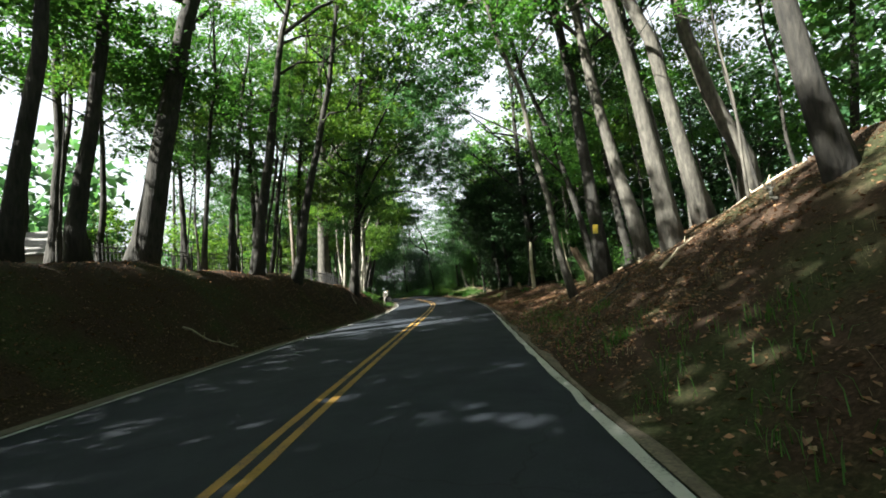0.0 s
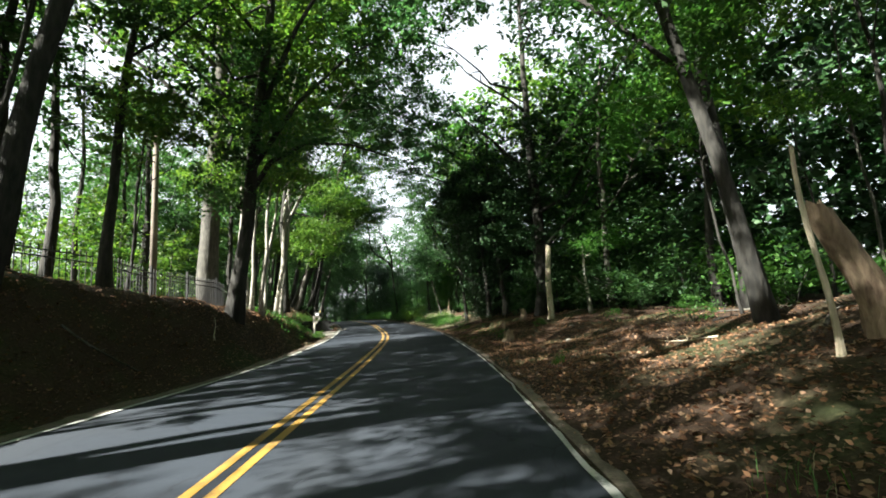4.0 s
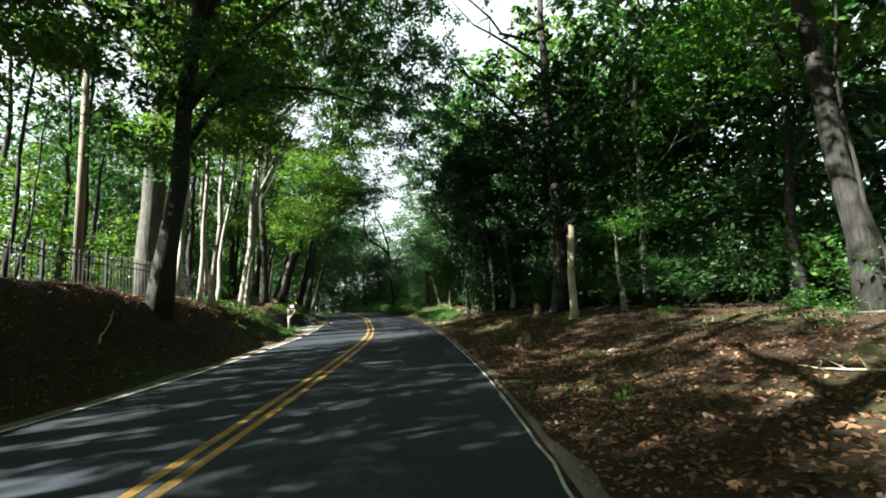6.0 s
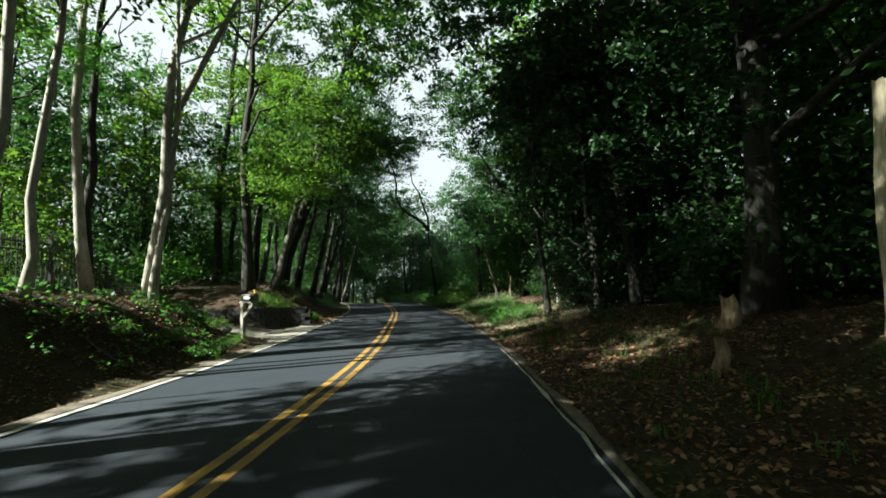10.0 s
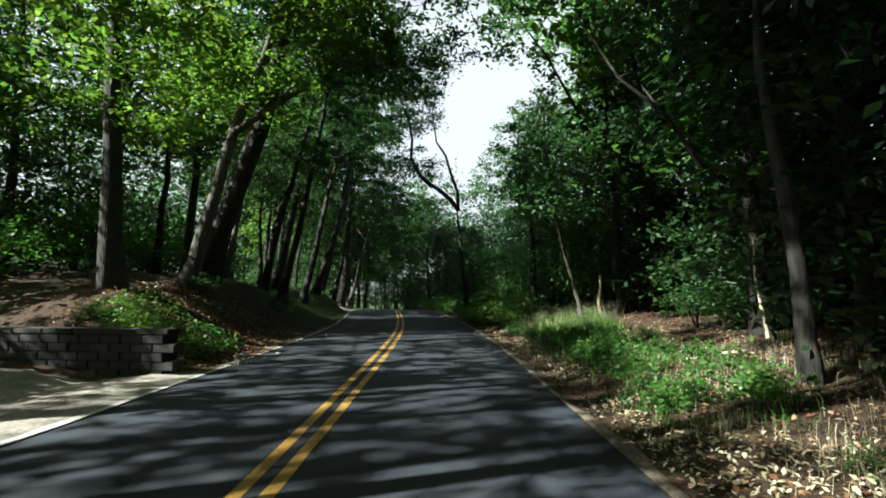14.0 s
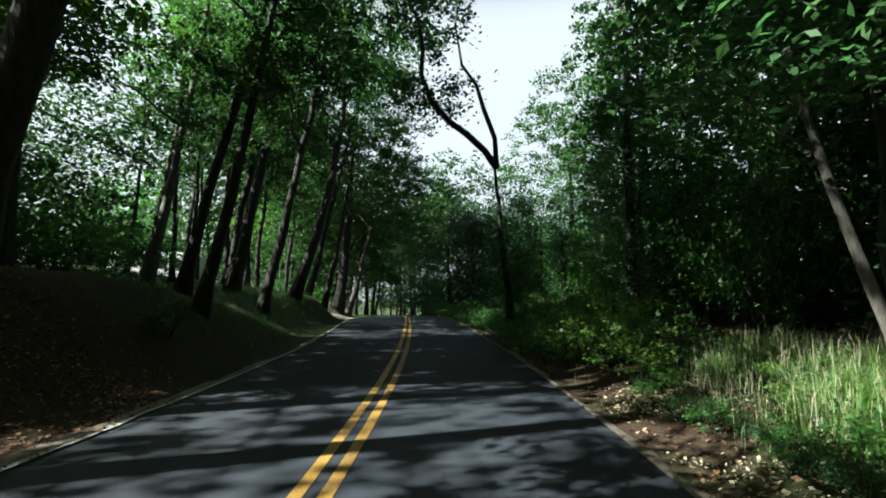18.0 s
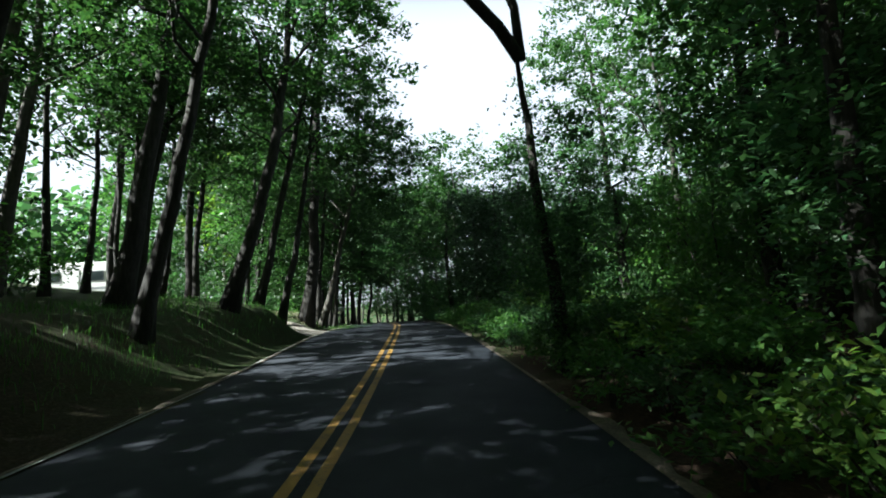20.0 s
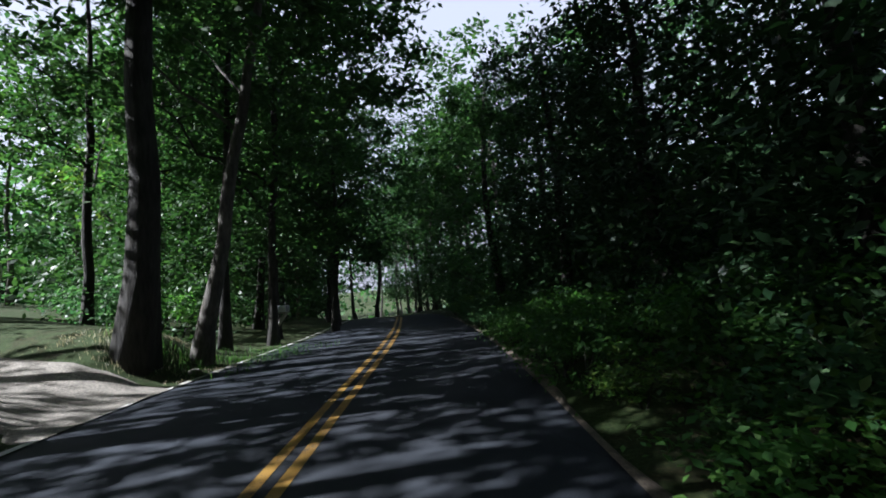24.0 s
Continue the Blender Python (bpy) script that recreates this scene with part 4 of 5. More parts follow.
# dense trees that wall in the crowded verge
for k, (px, py, h, m) in enumerate([(3.0, 56.6, 11, D), (5.4, 60.5, 13, F), (6.2, 54.5, 13, D), (2.6, 63.2, 9, D), (7.6, 57.5, 14, F), (5.8, 66.0, 12, F), (8.5, 63.0, 14, D)]):
    tree(px, py, h, 0.3, BARK_DARK, [("dense", h * 0.38, 0, 0, 0.8, m), ("canopy", h * 0.62, 0.3, 0, 0.68, m), ("canopy", h * 0.92, 0.3, 0.2, 0.66, m)], (-0.02, 0), seed=100 + k, label="leafy tree rising densely behind the crowded verge", group="trees behind the verge", first=0.2)
# saplings between the big trunks of the banks
for k, (px, py) in enumerate([(8.2, 6.0), (9.6, 7.4), (11.2, 8.2), (9.0, 10.2), (11.4, 11.2), (8.6, 13.6), (12.2, 14.6), (10.4, 16.4), (9.2, 19.4), (12.6, 19.0), (13.5, 21.5), (13.0, 24.5),
                               (-9.8, 6.4), (-10.4, 8.6), (-10.2, 12.2), (-9.0, 14.0), (-10.6, 15.4), (-7.4, 17.4), (-9.8, 19.0), (-8.2, 23.6), (-9.4, 25.0)]):
    tree(px, py, 7.5 + (k * 37 % 5), 0.07 + 0.012 * (k % 4), (BARK_GREY, BARK_DARK, BARK_DARK)[k % 3], [("bough", 5.2 + k % 3, 0.2, 0, 0.75, (F, S, D)[k % 3]), ("bough", 7.6 + k % 4, 0, 0.2, 0.8, (F, S, F)[k % 3])],
         ((-0.06 if px > 0 else 0.05) * (k % 3), 0.02 * (k % 2)), (0.04 * (k % 3 - 1), 0), 4, 360 + k, "thin young tree between the big trunks on the bank", "saplings on the banks", first=0.35)
# tall wood added behind the lawn, out of view, to keep it in shade
for k, (px, py) in enumerate([(-23.5, 67.5), (-19.6, 68.5), (-24.5, 80), (-28, 85), (-25, 88.5), (-29, 92)]):
    tree(px, py, 15, 0.4, BARK_DARK, [("top", 12.0, 0, 0, 1.0, D), ("top", 17.0, 0.4, 0.4, 1.05, D)], (0.02, 0), seed=251 + 2 * k, label="tall dark tree added behind the lawn for shade", group="tall wood behind the lawn", first=0.5)
# low dark boughs over the mound and the bend
for k, (px, py, h) in enumerate([(-15.6, 76.6, 7.0), (-14.6, 79, 6.4), (-17.6, 79.2, 7.5)]):
    tree(px, py, 10, 0.28, BARK_DARK, [("canopy", h, 0.6, 0, 0.95, D), ("under", h * 0.55, 0.6, 0, 1.1, D)], (0.06, 0), seed=270 + k, label="dark tree with low boughs by the bend", group="low dark trees", first=0.3)
tree(-12.55, 65.1, 11, 0.3, BARK_DARK, [("canopy", 8.6, 0.8, 0, 0.85, D)], (0.15, 0), (0.03, 0), seed=280, label="dark curving tree at the end of the grassy bank", first=0.45)
# added so its crown shades the left of the road
tree(-12.2, 10.3, 11, 0.24, BARK_DARK, [("canopy", 8.8, 0, 0, 0.9, D)], (0.05, 0), seed=281, label="dark tree added behind the bank for shade", first=0.5)
for k, (px, py) in enumerate([(-12.0, 73.6), (-16.8, 71.4), (-18.4, 75.4)]):
    tree(px - 2.6, py + 1.2, 12, 0.3, BARK_DARK, [("canopy", 9.4, 1.0, 0, 1.05, D), ("canopy", 6.0, 0.6, 0.5, 0.8, D)], (0.08, 0), seed=282 + k, label="dark tree with a low spreading crown behind the mound", group="low dark trees", first=0.3)
# more crowns added high up to shade the road and the far verge
for k, (px, py, h) in enumerate([(-9.6, 34.6, 13.6), (-12.6, 31.6, 16.0), (-18.8, 27.8, 12.0), (-15.8, 31.4, 10.6), (-16.2, 34.6, 11.0)]):
    tree(px, py, 14, 0.3, BARK_DARK, [("top", h, 0, 0, 0.9, D)], (0.02, 0), seed=214 + k, label=HIGH, group="high-crowned trees", first=0.55)


# ---- woods farther off ----
def wood_tree(x, y, k):
    leaves, bark = (S, D, F, C, D, F)[k], (BARK_DARK, BARK_GREY, BARK_DARK, BARK_DARK, BARK_GREY, BARK_DARK)[k]
    return tree(x, y, 12.9, 0.3, bark, [("wood", 9.0, 0, 0, 1.0, leaves), ("wood", 13.5, 0.5, -0.4, 1.0, leaves), ("thicket", 3.6, 0.8, 0.3, 1.0, leaves)][: 3 if k % 3 else 2],
                (0.03, 0.02), seed=100 + k, label="tree in the wood behind the road", group="wood trees", first=0.3)


rng_w = random.Random(5)
spots = []
for y in range(-12, 112, 5):
    for side in (-1, 1):
        for row in range(3):
            s = side * ((13.0 if side < 0 else 10.5) + row * 6.0 + rng_w.uniform(-2, 2))
            yy = y + rng_w.uniform(-2, 2)
            keep = rng_w.random()
            if (side > 0 and yy < 14 and row == 2) or (side < 0 and yy > 86 and row == 2) or (yy < -3 and row == 2):
                continue
            if side < 0 and 2 < yy < 26 and (row < 2 or keep < 0.7):
                continue
            if side < 0 and 26 <= yy < 41 and (row < 2 or keep < 0.8):
                continue
            if side > 0 and yy > 52 and (row < 2 or yy > 62):
                continue
            if side < 0 and 49 < yy <= 55.5 and row < 1:
                continue
            if side < 0 and 55.5 < yy < 82 and row < 3:
                continue
            if side > 0 and yy < 24 and (row < 1 or keep < 0.45):
                continue
            spots.append((float(cx(yy)) + s, yy))
for y in (94, 99, 104, 110, 117, 126):
    for s in (-6.5, 6.5):
        spots.append((float(cx(y)) + s + rng_w.uniform(-1, 1), y))
# unseen trees added beside and behind the start to shade the road
for y in range(-12, 3, 5):
    for s in ((-9, -14) if y < -9 else (-13.5, -17)):
        spots.append((float(cx(y)) + s + rng_w.uniform(-1, 1), y + rng_w.uniform(-1.5, 1.5)))
for x, y in ((-11.5, 93), (-8.6, 90.5), (-6.0, 94), (-14.2, 99), (-10.0, 99.5), (-3.0, 92), (-20.6, 97), (-24.5, 101), (-17.5, 104), (-0.5, 97), (3.0, 90), (-20.5, 108), (-23.5, 113), (-18.0, 107), (-27.0, 119), (-22.5, 117)):
    spots.append((x, y))
made = {}
for x, y in spots:
    k = rng_w.choice((1, 3, 4)) if y > 74 else rng_w.randrange(6)
    sc = rng_w.uniform(0.85, 1.2) * (0.72 if x < cx(y) and 38 < y < 60 else 1)
    if k not in made:
        made[k] = wood_tree(x, y, k)
        continue
    o = copy_thing(made[k], Matrix.Identity(4))
    o.matrix_basis = Matrix.LocRotScale((x, y, lift(x, y)), Euler((0, 0, rng_w.uniform(0, 6.28))), (sc, sc, sc))


def far_woods():
    """The wood that closes the view: leaf clumps from the ground up, far behind the nearer trees."""
    rng = np.random.default_rng(8)
    pts = []
    for side, s0 in ((-1, 36), (1, 33)):
        n = 19000
        y = rng.uniform(-45, 150, n)
        d = s0 + rng.gamma(2.0, 3.0, n) - 4 + (16 * ((y > 48) & (y < 80)) if side < 0 else 0)
        x = cx(y) + side * d
        top = 14 + 5 * np.sin(y * 0.21 + side) + 3 * np.sin(y * 0.67)
        top = np.where((side > 0) & (y > 56), top * 0.5, top)
        pts.append(np.stack([x, y, height(x, y) + top * rng.random(n) ** 1.3], 1))
    n = 9000
    x = rng.uniform(-110, 40, n)
    y = 142 + rng.gamma(2.0, 4.0, n) + 0.0 * x
    pts.append(np.stack([x, y, height(x, y) + 25 * rng.random(n) ** 0.8], 1))
    # unseen stretch behind the start, added to keep low sky light out
    n = 8000
    x = rng.uniform(-45, 45, n)
    pts.append(np.stack([x, -26 - rng.gamma(2.0, 3.0, n) - 0.1 * np.abs(x), 19 * rng.random(n)], 1))
    p = np.concatenate(pts)
    return leaf_mesh("far_woods", p, rng.uniform(0.7, 1.7, len(p)), rng, LEAF_COOL, 0.35, 0.7)


tagged(new("far_woods", far_woods()), "far green wood closing the view behind the road", "woods", kind="stuff")


def belt(name, side, spans, label, material, seed, size=1.0):
    """Leafy undergrowth and low boughs between the trunks: (from, to, nearest, depth, top, leaves)."""
    rng = np.random.default_rng(seed)
    pts = []
    for y0, y1, s0, deep, top, n in spans:
        m = n // 26
        y = rng.uniform(y0, y1, m)
        d = s0 + deep * rng.random(m)
        x = cx(y) + side * d
        z = height(x, y) + top * (0.75 + 0.25 * np.sin(y * 0.9)) * rng.random(m) ** 0.95
        c = np.repeat(np.stack([x, y, z], 1), 26, 0)
        pts.append(c + rng.normal(0, 0.42, c.shape) * (1, 1, 0.55))
    p = np.concatenate(pts)
    return tagged(new(name, leaf_mesh(name, p, size * rng.uniform(0.16, 0.36, len(p)), rng, material, 0.5)), label, "undergrowth", kind="stuff")


belt("undergrowth", 1, [(34, 63, 9.5, 9, 10.5, 29000), (63, 100, 7.5, 9, 4.6, 12000)], "dense dark undergrowth between the trees", LEAF_DEEP, 61)
belt("undergrowth", 1, [(64, 80, 4.6, 3.5, 6.2, 24000)], "dense fine-leaved vines in deep shade", LEAF_SHADED, 65, 0.62)
belt("undergrowth", 1, [(66, 84, 8.5, 6, 5.6, 12000)], "dark thicket closing the verge", LEAF_SHADED, 66, 1.4)
belt("undergrowth", 1, [(22, 52, 13, 11, 15, 30000), (50, 68, 10, 11, 13, 16000)], "dark leafy depth of the wood", LEAF_SHADED, 63, 1.7)
belt("undergrowth", -1, [(40, 60, 11.5, 10, 8.5, 17000), (42, 66, 15, 11, 14, 22000), (74, 100, 5.5, 9, 7.0, 13000)], "dense undergrowth and low boughs in the wood", LEAF_DEEP, 62)


belt("undergrowth", -1, [(79, 104, 8, 18, 15, 20000)], "dim leafy depth of the wood past the lawn", LEAF_DEEP, 64, 1.6)


# ---- shrubs, weeds and litter ----
STEMS = []


def stem_mesh():
    if not STEMS:
        STEMS.append(Tubes().add([(0, 0, -0.1), (0.12, 0.03, 0.35), (0.3, 0.02, 0.7), (0.55, 0.1, 1.0)], (0.017, 0.013, 0.008, 0.003), 5).mesh("stem", BARK_DARK))
    return STEMS[0]


def shrub_kind(material, seed, label, name="shrub"):
    root = thing(name, 0, 0, 0, label, "shrub", "roadside shrubs")
    rng = np.random.default_rng(seed)
    for k in range(4):
        under("stem", stem_mesh(), root, Matrix.LocRotScale((0, 0, 0), Euler((0, 0, rng.uniform(0, 6.28))), (0.8, 0.8, rng.uniform(0.5, 0.85))))
    under("foliage", crown("shrub", seed % 2, material), root, pose(0, 0, 0.52))
    return root


shrub_kinds = []


def shrub(kind, x, y, sc, tall=1.0):
    while len(shrub_kinds) < 4:
        n = len(shrub_kinds)
        shrub_kinds.append(shrub_kind((F, C, D, S)[n], 200 + n, ("fresh green roadside shrub", "dark green shrub crowding the verge", "deep green shrub in the shade", "yellow-green sunlit shrub on the bank")[n]))
        first_use[n] = True
    o = shrub_kinds[kind]
    if not first_use[kind]:
        o = copy_thing(o, Matrix.Identity(4))
    first_use[kind] = False
    o.matrix_basis = Matrix.LocRotScale((x, y, lift(x, y) - 0.03), Euler((0, 0, rng_w.uniform(0, 6.28))), (sc, sc, sc * tall))


first_use = {}
# the crowded verge
for y in np.arange(48.5, 86, 0.95):
    for row in range(3 if 54 < y < 70 else 2):
        yy = y + rng_w.uniform(-0.4, 0.4)
        s = float(right_edge(yy)) + 0.58 + row * 1.1 + rng_w.uniform(-0.15, 0.3) + (0.5 if y < 50 else 0)
        shrub(rng_w.choice((0, 1, 0, 1, 3)), float(cx(yy)) + s, yy, rng_w.uniform(0.7, 1.0) + 0.22 * row, rng_w.uniform(0.8, 1.15))
for y in np.arange(42.6, 48.4, 0.5):
    shrub(rng_w.choice((0, 1, 2)), float(cx(y)) + float(right_edge(y)) + 1.0 + rng_w.uniform(-0.2, 0.3), y, rng_w.uniform(0.26, 0.42))
for _ in range(20):
    y = rng_w.uniform(41.8, 48.2)
    shrub(rng_w.choice((0, 3, 0)), float(cx(y)) + float(right_edge(y)) + rng_w.uniform(0.9, 3.0), y, rng_w.uniform(0.25, 0.45), rng_w.uniform(0.9, 1.3))
for x, y, k, sc in [(-6.55, 40.6, 3, 0.95), (-5.75, 40.9, 3, 0.7), (-7.35, 41.2, 3, 0.6), (-4.3, 33.0, 3, 0.36), (-4.11, 32.2, 0, 0.42), (-4.71, 31.4, 3, 0.5), (-4.82, 30.2, 3, 0.4), (-5.6, 33.7, 0, 0.4), (-4.01, 31.4, 0, 0.5),
                    (-6.61, 34.4, 0, 0.6), (3.29, 34.2, 0, 0.36), (2.98, 36.2, 0, 0.28), (3.69, 35.6, 2, 0.4), (4.59, 33.6, 2, 0.6), (2.57, 38.4, 0, 0.3), (2.2, 41.2, 0, 0.42), (2.5, 42.4, 0, 0.5), (6.13, 27.4, 0, 0.4), (8.18, 24.6, 0, 0.5),
                    (9.91, 26.4, 2, 0.8), (-19.2, 73.4, 1, 1.9), (-21.4, 74.6, 1, 2.2), (-17.9, 74.6, 0, 1.7), (-23.4, 76.5, 1, 2.2), (-21.22, 70, 1, 2.0),  (-10.68, 44.2, 2, 0.8), (-8.09, 44.6, 2, 0.7), (-8.03, 49, 2, 0.8),
                    (6.59, 33.4, 2, 0.9), (7.79, 35.6, 2, 1.1), (8.76, 38.6, 2, 1.2), (6.76, 39.4, 2, 1.0), (7.54, 42.8, 2, 1.2),
                    (5.91, 44.6, 2, 1.1), (10.19, 31.2, 2, 1.1), (10.99, 35, 2, 1.3), (12.77, 29.6, 0, 1.1), (13.89, 25.4, 0, 1.2), (9.42, 18.6, 0, 0.9), (8.43, 20.2, 0, 0.8), (11.81, 17.6, 0, 1.1), (-6.82, 36.6, 3, 0.6)]:
    shrub(k, x, y, sc)


def bush(x, y, r, high, kind, seed, leaves="thicket"):
    """A dense thicket of stems and leaves that hides the wood's floor."""
    root = thing("thicket", x, y, lift(x, y), ("dense green thicket under the trees", "dark thicket in deep shade under the trees")[kind], "thicket", "thickets under the trees")
    rng = np.random.default_rng(seed)
    for k in range(4):
        under("stem", stem_mesh(), root, Matrix.LocRotScale((0, 0, 0), Euler((0, 0, rng.uniform(0, 6.28))), (r, r, high * rng.uniform(0.6, 0.85))))
    under("foliage", crown(leaves, seed % 2, (F, D)[kind]), root, Matrix.LocRotScale((0, 0, high * 0.5), Euler((0, 0, rng.uniform(0, 6.28))), (r / 3.2, r / 3.2, high / 3.6)))


for k in range(22):
    y = 23 + k * 1.3 + rng_w.uniform(-0.6, 0.6)
    s = rng_w.uniform(8.5, 11) + (k % 2) * 3.6 + (3.5 if y < 27 else 0)
    bush(float(cx(y)) + s, y, rng_w.uniform(2.0, 3.0), rng_w.uniform(2.0, 3.4), 0 if y < 26 else 1, 400 + k)
for k in range(16):
    y = 41.5 + k * 1.25
    s = -rng_w.uniform(10.5, 13) - (k % 2) * 3.0
    bush(float(cx(y)) + s, y, rng_w.uniform(1.8, 2.8), rng_w.uniform(1.8, 3.0), k % 2, 500 + k)
for k, (px, py) in enumerate([(5.2, 41.8), (6.0, 43.6), (4.6, 43.4), (6.8, 46.0), (5.4, 45.6), (7.2, 41.0), (6.2, 39.2)]):
    bush(px, py, rng_w.uniform(1.0, 1.4), rng_w.uniform(0.9, 1.5), 1, 720 + k)
for k in range(10):
    y = 78 + k * 3.2
    for s in (-7.5, 6.5):
        bush(float(cx(y)) + s + rng_w.uniform(-1, 1), y, rng_w.uniform(2.2, 3.0), rng_w.uniform(2.4, 4.0), 1, 600 + k)


for k in range(16):
    y = 52 + k * 1.6
    bush(float(cx(y)) + rng_w.uniform(6.5, 8) + (k % 2) * 3.2, y, rng_w.uniform(1.8, 2.5), rng_w.uniform(3.4, 5.0) - (1.2 if k > 7 else 0), k % 2, 700 + k, "dense")


def blades(name, spots_at, material, low, tall, width, label, category, seed):
    """Single blades or stems in tufts, each a narrow tapering strip."""
    rng = np.random.default_rng(seed)
    verts, faces = [], []
    for x, y, radius, count in spots_at:
        for _ in range(count):
            bx, by = x + rng.normal(0, radius * 0.5), y + rng.normal(0, radius * 0.5)
            bz, h, a, l = lift(bx, by) - 0.02, rng.uniform(low, tall), rng.uniform(0, 6.28), rng.uniform(0.1, 0.95)
            w = width * rng.uniform(0.6, 1.2)
            ux, uy, n = math.cos(a), math.sin(a), len(verts)
            verts += [(bx - uy * w, by + ux * w, bz), (bx + uy * w, by - ux * w, bz), (bx + ux * l * h * 0.3 + uy * w * 0.7, by + uy * l * h * 0.3 - ux * w * 0.7, bz + h * 0.6),
                      (bx + ux * l * h * 0.3 - uy * w * 0.7, by + uy * l * h * 0.3 + ux * w * 0.7, bz + h * 0.6), (bx + ux * l * h, by + uy * l * h, bz + h * (1 - 0.35 * l))]
            faces += [(n, n + 1, n + 2, n + 3), (n + 3, n + 2, n + 4)]
    return tagged(new(name, mesh_of(name, verts, faces, material)), label, category, kind="stuff")


verge = [(float(cx(y)) + float(right_edge(y)) + rng_w.uniform(0.5, 1.6), y, 0.35, 26) for y in np.arange(-3, 12, 0.5)]
verge += [(float(cx(y)) + float(right_edge(y)) + rng_w.uniform(0.6, 2.6), y, 0.5, 16) for y in np.arange(30, 60, 0.6)]
verge += [(4.21, 18.1, 0.12, 60), (3.74, 2.6, 0.25, 90), (4.38, 5.4, 0.2, 60), (4.62, 0.4, 0.4, 90), (4.01, 7.9, 0.2, 50), (1.81, 44.3, 0.7, 160), (1.59, 45.6, 0.7, 160)]
verge += [(float(cx(y)) - float(left_edge(y)) - rng_w.uniform(1.2, 6), y, 0.7, 34) for y in np.arange(50, 66, 0.12)]
verge += [(-13.2 + rng_w.uniform(-1.5, 1.5), 71 + rng_w.uniform(-1.5, 2.5), 0.5, 50) for _ in range(30)]
blades("grass", verge, LEAF_FRESH, 0.08, 0.32, 0.006, "thin green grass on the verge and lawn", "grass", 21)
plumes = [(1.62, 46.0, 0.6, 200), (1.24, 47.0, 0.5, 130), (2, 45.2, 0.5, 130), (2.6, 45.8, 0.5, 200), (2.4, 47.4, 0.6, 260), (3.2, 46.8, 0.6, 240), (1.6, 48.2, 0.4, 160), (2.6, 48.8, 0.6, 200)]
mound = [(-13.3 + rng_w.uniform(-1.6, 1.2), 69.4 + rng_w.uniform(-0.7, 2.2), 0.35, 60) for _ in range(36)]
blades("mown_grass", mound, STRAW, 0.04, 0.14, 0.005, "short dry grass on the mound by the driveway", "grass", 26)
straw = [(7.25, 22.4, 0.4, 40), (7.84, 22.0, 0.5, 40), (8.45, 23, 0.6, 40), (4.55, 40.2, 0.9, 60), (5.17, 38.0, 0.9, 70), (2.76, 39.4, 0.6, 60), (3.73, 43.4, 0.9, 90)]
straw += [(float(cx(y)) + float(right_edge(y)) + rng_w.uniform(1.2, 4.5), y, 0.6, 22) for y in np.arange(31, 44, 0.8)]
straw += [(2.3 + rng_w.uniform(0, 2.6), 35.6 + rng_w.uniform(0, 5.6), 0.35, 46) for _ in range(70)]
straw += [(1.2 + rng_w.uniform(0, 2.0), 41.2 + rng_w.uniform(0, 3.0), 0.35, 30) for _ in range(20)]
straw += [(float(cx(y)) + float(right_edge(y)) + rng_w.uniform(0.6, 4.5), y, 0.5, 14) for y in np.arange(-2, 12, 0.5)]
blades("plumed_grass", plumes, STRAW, 0.25, 0.85, 0.0016, "tall pale plumed grass lit by the sun", "grass", 23)
tall = [(1.4 + rng_w.uniform(0, 1.7), 44.4 + rng_w.uniform(0, 5.4), 0.3, 46) for _ in range(60)]
blades("tall_grass", tall, LEAF_SUNNY, 0.2, 0.6, 0.007, "tall yellow-green grass in a sunny patch", "grass", 25)
weeds = [(2.5 + rng_w.uniform(-0.5, 1.1), 37.6 + rng_w.uniform(0, 4), 0.3, 40) for _ in range(24)]
weeds += [(2.0 + rng_w.uniform(-0.4, 1.4), 41 + rng_w.uniform(0, 8), 0.45, 30) for _ in range(90)]
weeds += [(float(cx(y)) + float(right_edge(y)) + rng_w.uniform(0.5, 2.2), y, 0.25, 22) for y in np.arange(26, 36, 0.4)]
blades("green_weeds", weeds, LEAF_FRESH, 0.05, 0.22, 0.01, "low green weeds on the sunny verge", "weeds", 24)
blades("dry_weeds", straw, STRAW, 0.05, 0.3, 0.002, "pale dry weed stems on the verge", "weeds", 22)


def litter():
    """Fallen leaves over the banks and the verge."""
    rng = np.random.default_rng(31)
    n = 60000
    y = np.concatenate([rng.uniform(-8, 48, n // 2), rng.uniform(2, 34, n // 2)])
    right = rng.random(n) < 0.68
    d = rng.gamma(1.6, 2.0, n)
    x = np.where(right, cx(y) + right_edge(y) + 0.12 + d, cx(y) - left_edge(y) - 0.25 - d * 0.8)
    clear = (~((~right) & (y > 34.6) & (y < 39.9)) | (rng.random(n) < 0.4)) & (d < 11)
    x, y = x[clear], y[clear]
    z = np.array([lift(a, b) for a, b in zip(x, y)]) + rng.uniform(0.0, 0.03, len(x))
    k = 5200
    xr = rng.uniform(-7.5, -3.5, k) - 1.2
    yr = rng.uniform(40, 47, k)
    zr = np.array([lift(a, b) for a, b in zip(xr, yr)]) + 0.015
    p = np.concatenate([np.stack([x, y, z], 1), np.stack([xr, yr, zr], 1)])
    return leaf_mesh("leaf_litter", p, rng.uniform(0.04, 0.09, len(p)), rng, LEAF_DRY, 0.72, 0.65)


